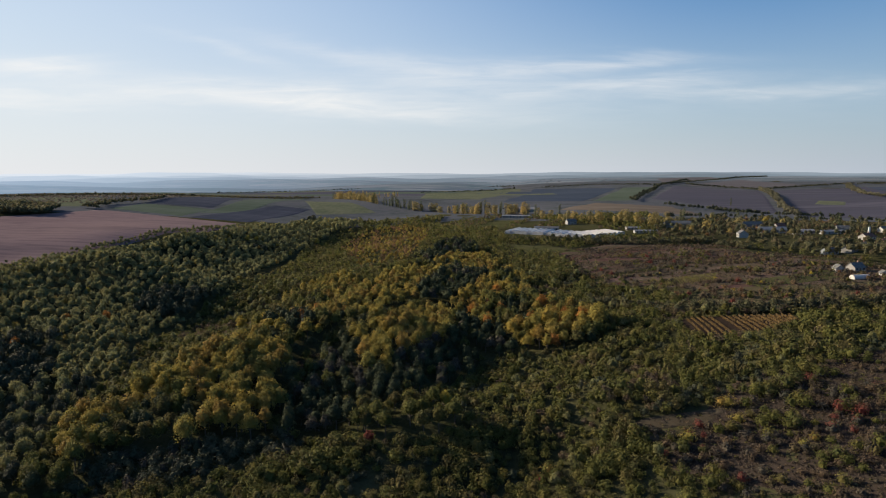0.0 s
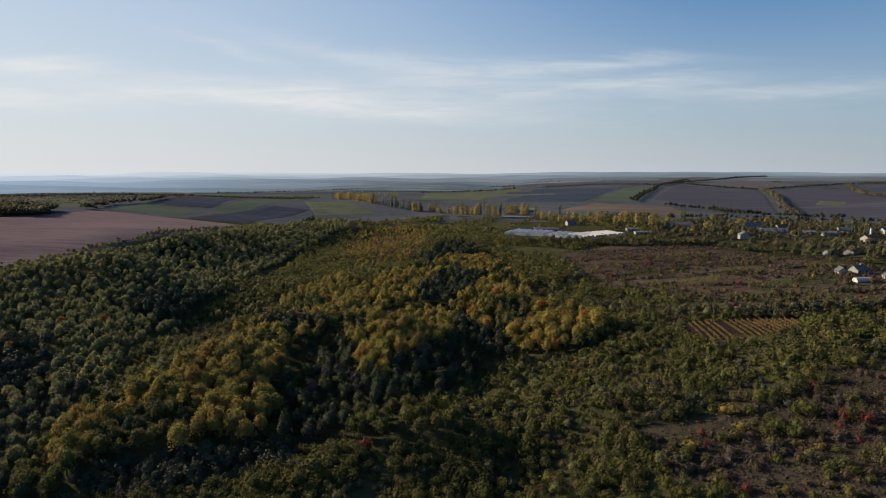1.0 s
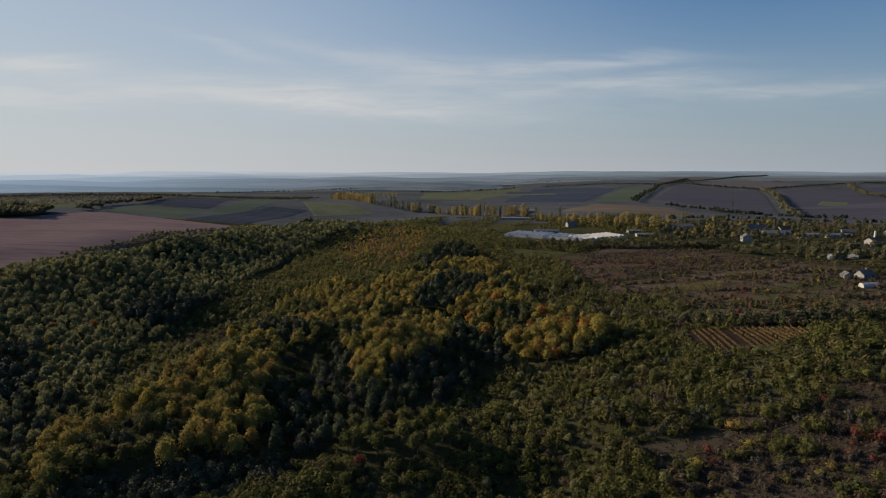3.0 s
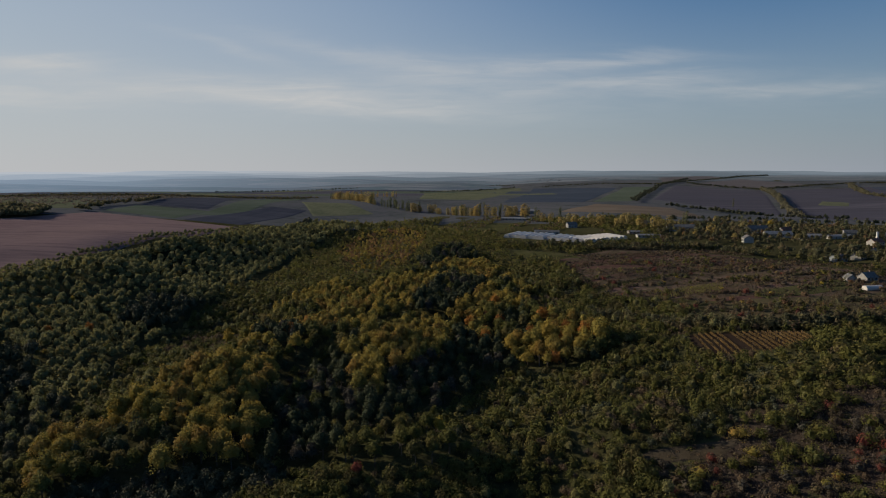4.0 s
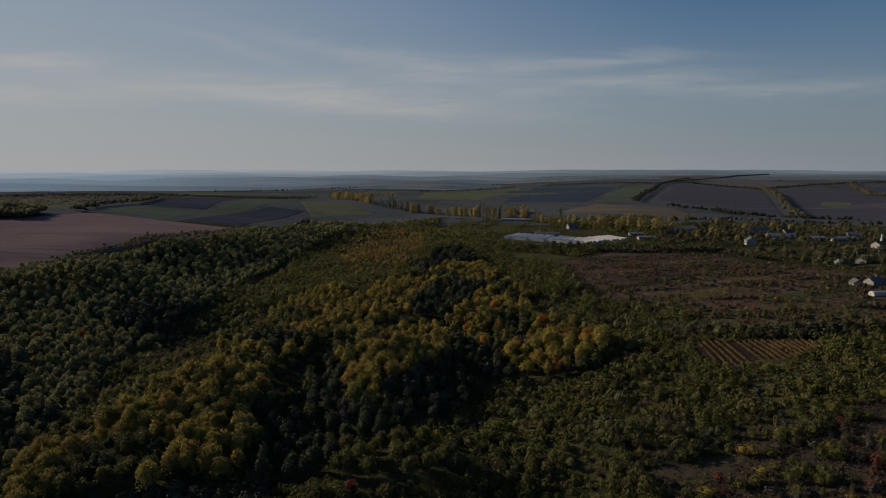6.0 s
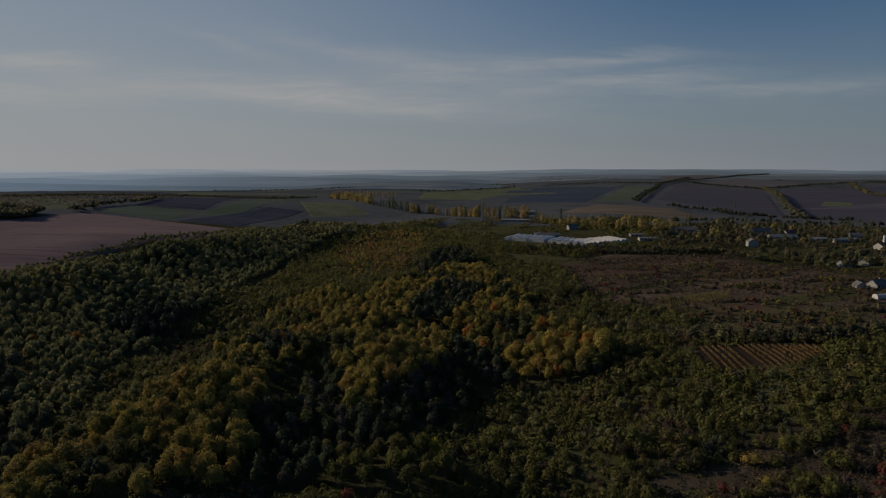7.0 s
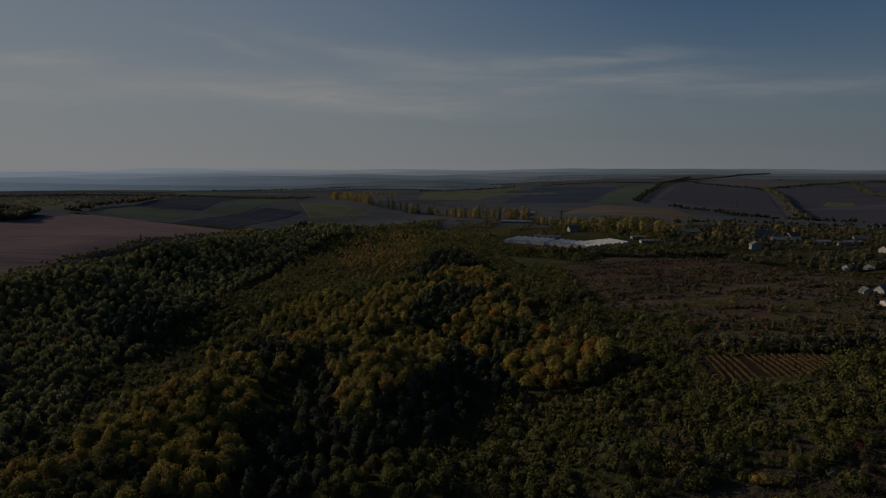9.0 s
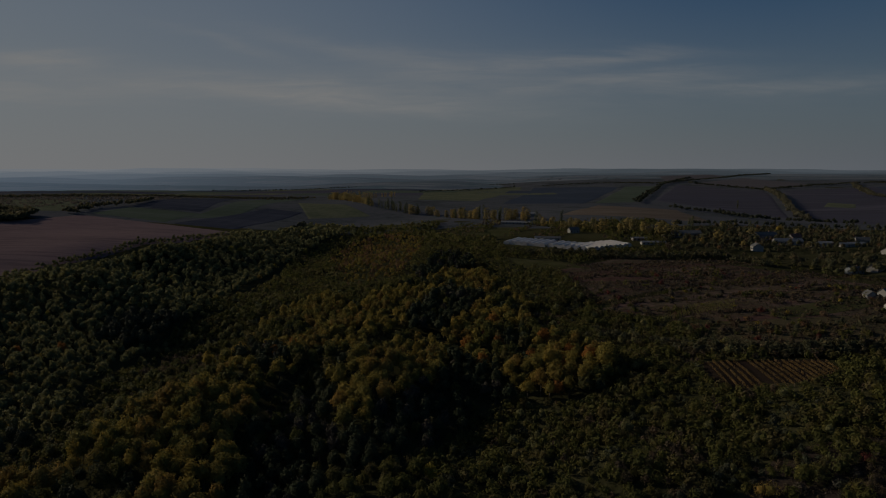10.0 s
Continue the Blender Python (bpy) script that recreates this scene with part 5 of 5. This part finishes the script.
# ---- houses ----
def house(name, x, y, w, d, h, roof_h, turned, wall, roof, label, chimney=True, windows=3, flat=False):
    """A small house: walls, gabled roof with eaves, windows with frames and sills, a door and a chimney."""
    z = min(float(land(x + a, y + b)) for a in (-w / 2, w / 2) for b in (-d / 2, d / 2))
    root = empty(name, pose(x, y, z, 0, 0, turned))
    tagged(root, label, "house" if "shed" not in name and "barn" not in name else "shed")
    bm = bmesh.new()
    box(bm, -w / 2, -d / 2, -0.5, w / 2, d / 2, h)
    part("wall", bm, wall, root)
    if flat:
        part("roof", boxed((-w / 2 - 0.3, -d / 2 - 0.3, h + 0.004, w / 2 + 0.3, d / 2 + 0.3, h + 0.35)), roof, root)
    else:
        for s in (-1, 1):
            bm = bmesh.new()
            vs = [bm.verts.new(c) for c in ((s * (w / 2), -d / 2 + 0.01, h), (s * (w / 2), d / 2 - 0.01, h), (s * (w / 2), 0, h + roof_h - 0.1), (s * (w / 2 - 0.25), -d / 2 + 0.01, h), (s * (w / 2 - 0.25), d / 2 - 0.01, h), (s * (w / 2 - 0.25), 0, h + roof_h - 0.1))]
            for f in ((0, 1, 2), (5, 4, 3), (0, 3, 4, 1), (1, 4, 5, 2), (2, 5, 3, 0)):
                bm.faces.new([vs[i] for i in f])
            part("gable", bm, wall, root)
            bm = bmesh.new()
            e, t = 0.45, 0.14
            k = roof_h / (d / 2)
            ring = [(0, h + roof_h), (s * (d / 2 + e), h - k * e), (s * (d / 2 + e), h - k * e + t), (0, h + roof_h + t)]
            a = [bm.verts.new((-w / 2 - e, yy, zz)) for yy, zz in ring]
            b = [bm.verts.new((w / 2 + e, yy, zz)) for yy, zz in ring]
            bm.faces.new(a)
            bm.faces.new(b[::-1])
            for i in range(4):
                bm.faces.new((a[i], b[i], b[(i + 1) % 4], a[(i + 1) % 4]))
            part("roof_slope", bm, roof, root)
        if chimney:
            part("chimney", boxed((w * 0.18, 0.25, h + roof_h * 0.4, w * 0.18 + 0.6, 0.85, h + roof_h + 0.9)), BRICK, root, "brick chimney")
    for s in (-1, 1):
        for i in range(windows):
            cx = -w / 2 + w * (i + 0.5) / windows
            door = s == -1 and windows > 1 and i == windows // 2
            if door:
                dr = part("door", boxed((cx - 0.5, -d / 2 - 0.06, 0, cx + 0.5, -d / 2 + 0.02, 2.05)), WOOD, root, "weathered wooden door")
                part("handle", boxed((cx + 0.36, -d / 2 - 0.1, 1.0, cx + 0.42, -d / 2 - 0.06, 1.12)), STEEL, dr)
                continue
            y0 = s * d / 2
            win = part("window", boxed((cx - 0.6, min(y0, y0 + s * 0.03), h * 0.36, cx + 0.6, max(y0, y0 + s * 0.03), h * 0.36 + 1.25)), GLASS, root, "dark window")
            part("frame", boxed((cx - 0.7, min(y0, y0 + s * 0.06), h * 0.36 - 0.1, cx - 0.6, max(y0, y0 + s * 0.06), h * 0.36 + 1.35), (cx + 0.6, min(y0, y0 + s * 0.06), h * 0.36 - 0.1, cx + 0.7, max(y0, y0 + s * 0.06), h * 0.36 + 1.35),
                                (cx - 0.6, min(y0, y0 + s * 0.06), h * 0.36 + 1.25, cx + 0.6, max(y0, y0 + s * 0.06), h * 0.36 + 1.35)), WHITEWASH, win, "white window frame")
            part("sill", boxed((cx - 0.75, min(y0, y0 + s * 0.14), h * 0.36 - 0.18, cx + 0.75, max(y0, y0 + s * 0.14), h * 0.36 - 0.1)), GREY_WALL, win)
    return root


house("cottage", 268, 566, 8, 8, 4.2, 2.6, 80, WHITEWASH, SLATE, "white gabled cottage with a grey roof")
house("long_house", 314, 604, 24, 8, 3.6, 2.2, -4, WHITEWASH, PALE_ROOF, "long white building with a pale roof", windows=7)
house("shed", 330, 588, 9, 6, 2.6, 1.2, 6, WHITEWASH, PALE_ROOF, "low white shed with a pale sheet roof", False, 2)
house("shed", 342, 594, 11, 6, 2.8, 1.2, -8, GREY_WALL, PALE_ROOF, "low grey shed with a pale sheet roof", False, 2)
house("shed", 354, 586, 10, 5, 2.6, 1.1, 4, WHITEWASH, PALE_ROOF, "small white shed in a row of sheds", False, 2)
house("barn", 246, 664, 26, 11, 4.2, 2.4, -3, BLUE_WALL, SLATE, "long bluish barn with a grey roof", False, 6)
house("farm_house", 312, 640, 20, 10, 5.0, 2.6, 8, BLUE_WALL, SLATE, "two-storey bluish grey farm house", True, 5)
house("village_house", 300, 466, 12, 7, 3.2, 2.4, 38, GREY_WALL, SLATE, "grey house with a steep slate roof")
house("village_house", 318, 478, 11, 7, 2.8, 2.8, 42, GREY_WALL, SLATE, "grey plastered house with a dark grey roof")
house("village_house", 330, 466, 12, 8, 3.2, 2.6, 40, GREY_WALL, SLATE, "grey plastered house with a dark roof")
house("village_house", 349, 500, 11, 8, 3.2, 2.6, 35, BRICK, TILE, "brick house with a dull red roof")
house("village_house", 362, 540, 11, 8, 3.2, 2.6, 20, WHITEWASH, TILE, "white house with a dull red roof")
house("garden_house", 238, 379, 5, 5, 2.4, 2.0, 84, WHITEWASH, SLATE, "small white gabled house in the garden", False, 1)
house("garden_house", 251, 383, 7.5, 7, 2.4, 2.6, 12, GREY_WALL, SLATE, "grey house with a tall grey roof", True, 3)
house("garden_shed", 255, 364, 4, 3.5, 2.0, 1.3, 75, WHITEWASH, SLATE, "little white gabled garden shed", False, 1)
house("shed", 108, 642, 18, 7, 3.2, 1.3, -6, GREY_WALL, SLATE, "dark grey shed behind the greenhouses", False, 4)
house("shed", 96, 648, 5, 5, 3.0, 1.2, 0, WHITEWASH, PALE_ROOF, "small pale shed behind the greenhouses", False, 1)
house("barn", 92, 800, 34, 7, 2.6, 1.0, -14, GREY_WALL, PALE_ROOF, "long low pale barn below the poplars", False, 8)
house("depot", 118, 905, 26, 12, 5.5, 2.2, -6, BLUE_WALL, PALE_ROOF, "bluish depot hall behind the poplars", False, 5)
house("shed", 192, 640, 14, 6, 2.4, 1.0, 4, GREY_WALL, PALE_ROOF, "low grey shed beside the greenhouses", False, 4)
house("shed", 196, 612, 22, 6, 2.4, 0.9, 2, WHITEWASH, PALE_ROOF, "long low white shed beside the greenhouses", False, 6)
house("shed", 366, 590, 14, 6, 2.6, 1.0, -3, WHITEWASH, PALE_ROOF, "long white shed in a row of sheds", False, 4)
house("village_house", 283, 462, 9, 7, 3.0, 2.2, 10, BLUE_WALL, SLATE, "pale blue house among garden trees")
house("village_house", 224, 704, 12, 9, 4.5, 2.4, 4, WHITEWASH, SLATE, "white house behind golden poplars")
house("village_house", 142, 704, 10, 8, 3.6, 2.4, 10, GREY_WALL, SLATE, "grey house behind the golden poplars")
house("village_house", 385, 610, 11, 8, 3.2, 2.6, -12, WHITEWASH, SLATE, "white village house with a slate roof")
house("village_house", 340, 640, 11, 8, 3.2, 2.6, 14, GREY_WALL, TILE, "grey village house with a red roof")
house("village_house", 420, 600, 12, 8, 3.2, 2.6, 6, WHITEWASH, SLATE, "white village house near the tower")


def film_house():
    """A small film tunnel in the cottage garden."""
    x, y = 236, 356
    root = empty("film_tunnel", pose(x, y, float(land(x, y)), 0, 0, 8))
    tagged(root, "small white film tunnel in the garden", "greenhouse")
    n, w, d = 10, 4.2, 10.0
    bm = bmesh.new()
    rows = [[bm.verts.new((-d / 2 + d * v / 5, -w / 2 * math.cos(math.pi * k / n), 0.9 * min(1, 3 * math.sin(math.pi * k / n)) + 1.9 * math.sin(math.pi * k / n) - 0.3)) for k in range(n + 1)] for v in range(6)]
    for a, b in zip(rows, rows[1:]):
        for k in range(n):
            bm.faces.new((a[k], a[k + 1], b[k + 1], b[k]))
    part("cover", bm, FILM, root)
    for s in (0, 5):
        bm = bmesh.new()
        bm.faces.new([bm.verts.new((-d / 2 + d * s / 5 + (0.03 if s else -0.03), -w / 2 * math.cos(math.pi * k / n), 0.9 * min(1, 3 * math.sin(math.pi * k / n)) + 1.88 * math.sin(math.pi * k / n) - 0.3)) for k in range(n + 1)])
        part("end_wall", bm, FILM, root)
    for s in (-1, 1):
        part("base_rail", boxed((-d / 2, s * w / 2 - 0.08, -0.3, d / 2, s * w / 2 + 0.08, 0.25)), WOOD, root, "wooden base rail")


film_house()


def water_tower(x, y):
    root = empty("water_tower", pose(x, y, float(land(x, y))))
    tagged(root, "white cylindrical water tower above the village", "tower")

    def drum(r0, r1, z0, z1, n=16):
        bm = bmesh.new()
        a = [bm.verts.new((r0 * math.cos(i * math.tau / n), r0 * math.sin(i * math.tau / n), z0)) for i in range(n)]
        b = [bm.verts.new((r1 * math.cos(i * math.tau / n), r1 * math.sin(i * math.tau / n), z1)) for i in range(n)]
        for i in range(n):
            bm.faces.new((a[i], a[(i + 1) % n], b[(i + 1) % n], b[i]))
        bm.faces.new(b)
        bm.faces.new(a[::-1])
        return bm
    part("shaft", drum(0.95, 0.95, -0.5, 7.8), LIME, root)
    part("cap", drum(1.1, 1.0, 7.804, 8.2), GREY_WALL, root, "grey concrete cap")
    part("base", drum(1.4, 1.3, -0.5, 0.4), GREY_WALL, root, "concrete base")


water_tower(381, 566)


# ---- vineyards ----
def vine_row(p, q, name, label, group, colour, height=1.5, step=1.1, n=26):
    """A row of vines on posts: leafy clumps along wires."""
    rng = np.random.default_rng(int(abs(p[0] * 7 + p[1])))
    L = math.hypot(q[0] - p[0], q[1] - p[1])
    root = empty(name, pose(p[0], p[1], float(land(*p))))
    tagged(root, label, "vines", group)
    V = []
    for d in np.arange(0.3, L, step):
        if rng.random() < 0.06:
            continue
        f = d / L
        x, y = p[0] + (q[0] - p[0]) * f, p[1] + (q[1] - p[1]) * f
        z = float(land(x, y)) - root.location.z
        lob = [((x - p[0] + rng.normal(0, 0.08), y - p[1], z + height * 0.62), (0.26, step * 0.42, height * 0.42))]
        V.append(leaves(rng, lob, n, 0.2, low=-0.9))
    V = np.concatenate(V)
    mesh_np("foliage", V.reshape(-1, 3), np.arange(4 * len(V)).reshape(-1, 4), colour, np.full(len(V), rng.random()), root)
    for d in np.arange(0, L + 0.1, 5.5):
        f = d / L
        x, y = (q[0] - p[0]) * f, (q[1] - p[1]) * f
        z = float(land(p[0] + x, p[1] + y)) - root.location.z
        part("post", boxed((x - 0.05, y - 0.05, z - 0.4, x + 0.05, y + 0.05, z + height + 0.2)), WOOD, root, "wooden post")


VINE = foliage("tan vine leaves", [(0.18, 0.12, 0.05), (0.21, 0.138, 0.055), (0.16, 0.108, 0.047)])
VINE_YELLOW = foliage("yellowing vine leaves", [(0.15, 0.14, 0.045), (0.17, 0.15, 0.05), (0.13, 0.128, 0.042)])
for i in range(18):
    x0 = 108.5 + 2.3 * i
    if i == 5:
        continue
    vine_row((x0, 251 + 0.022 * (x0 - 127) ** 2), (x0 + 3.0, 288 - 0.36 * (x0 - 107)), "vine_row", "tan autumn vine row on wooden posts", "vineyard rows below the hedge", VINE)
for i in range(7):
    vine_row((118 + 0.8 * i, 355 + 2.2 * i), (157 + 2 * i, 364 + 3.8 * i), "vine_row", "yellowish vine row in the meadow", "vineyard rows in the meadow", VINE_YELLOW, 1.9, 1.5, 24)

for w in WOODS.values():
    w.finish()
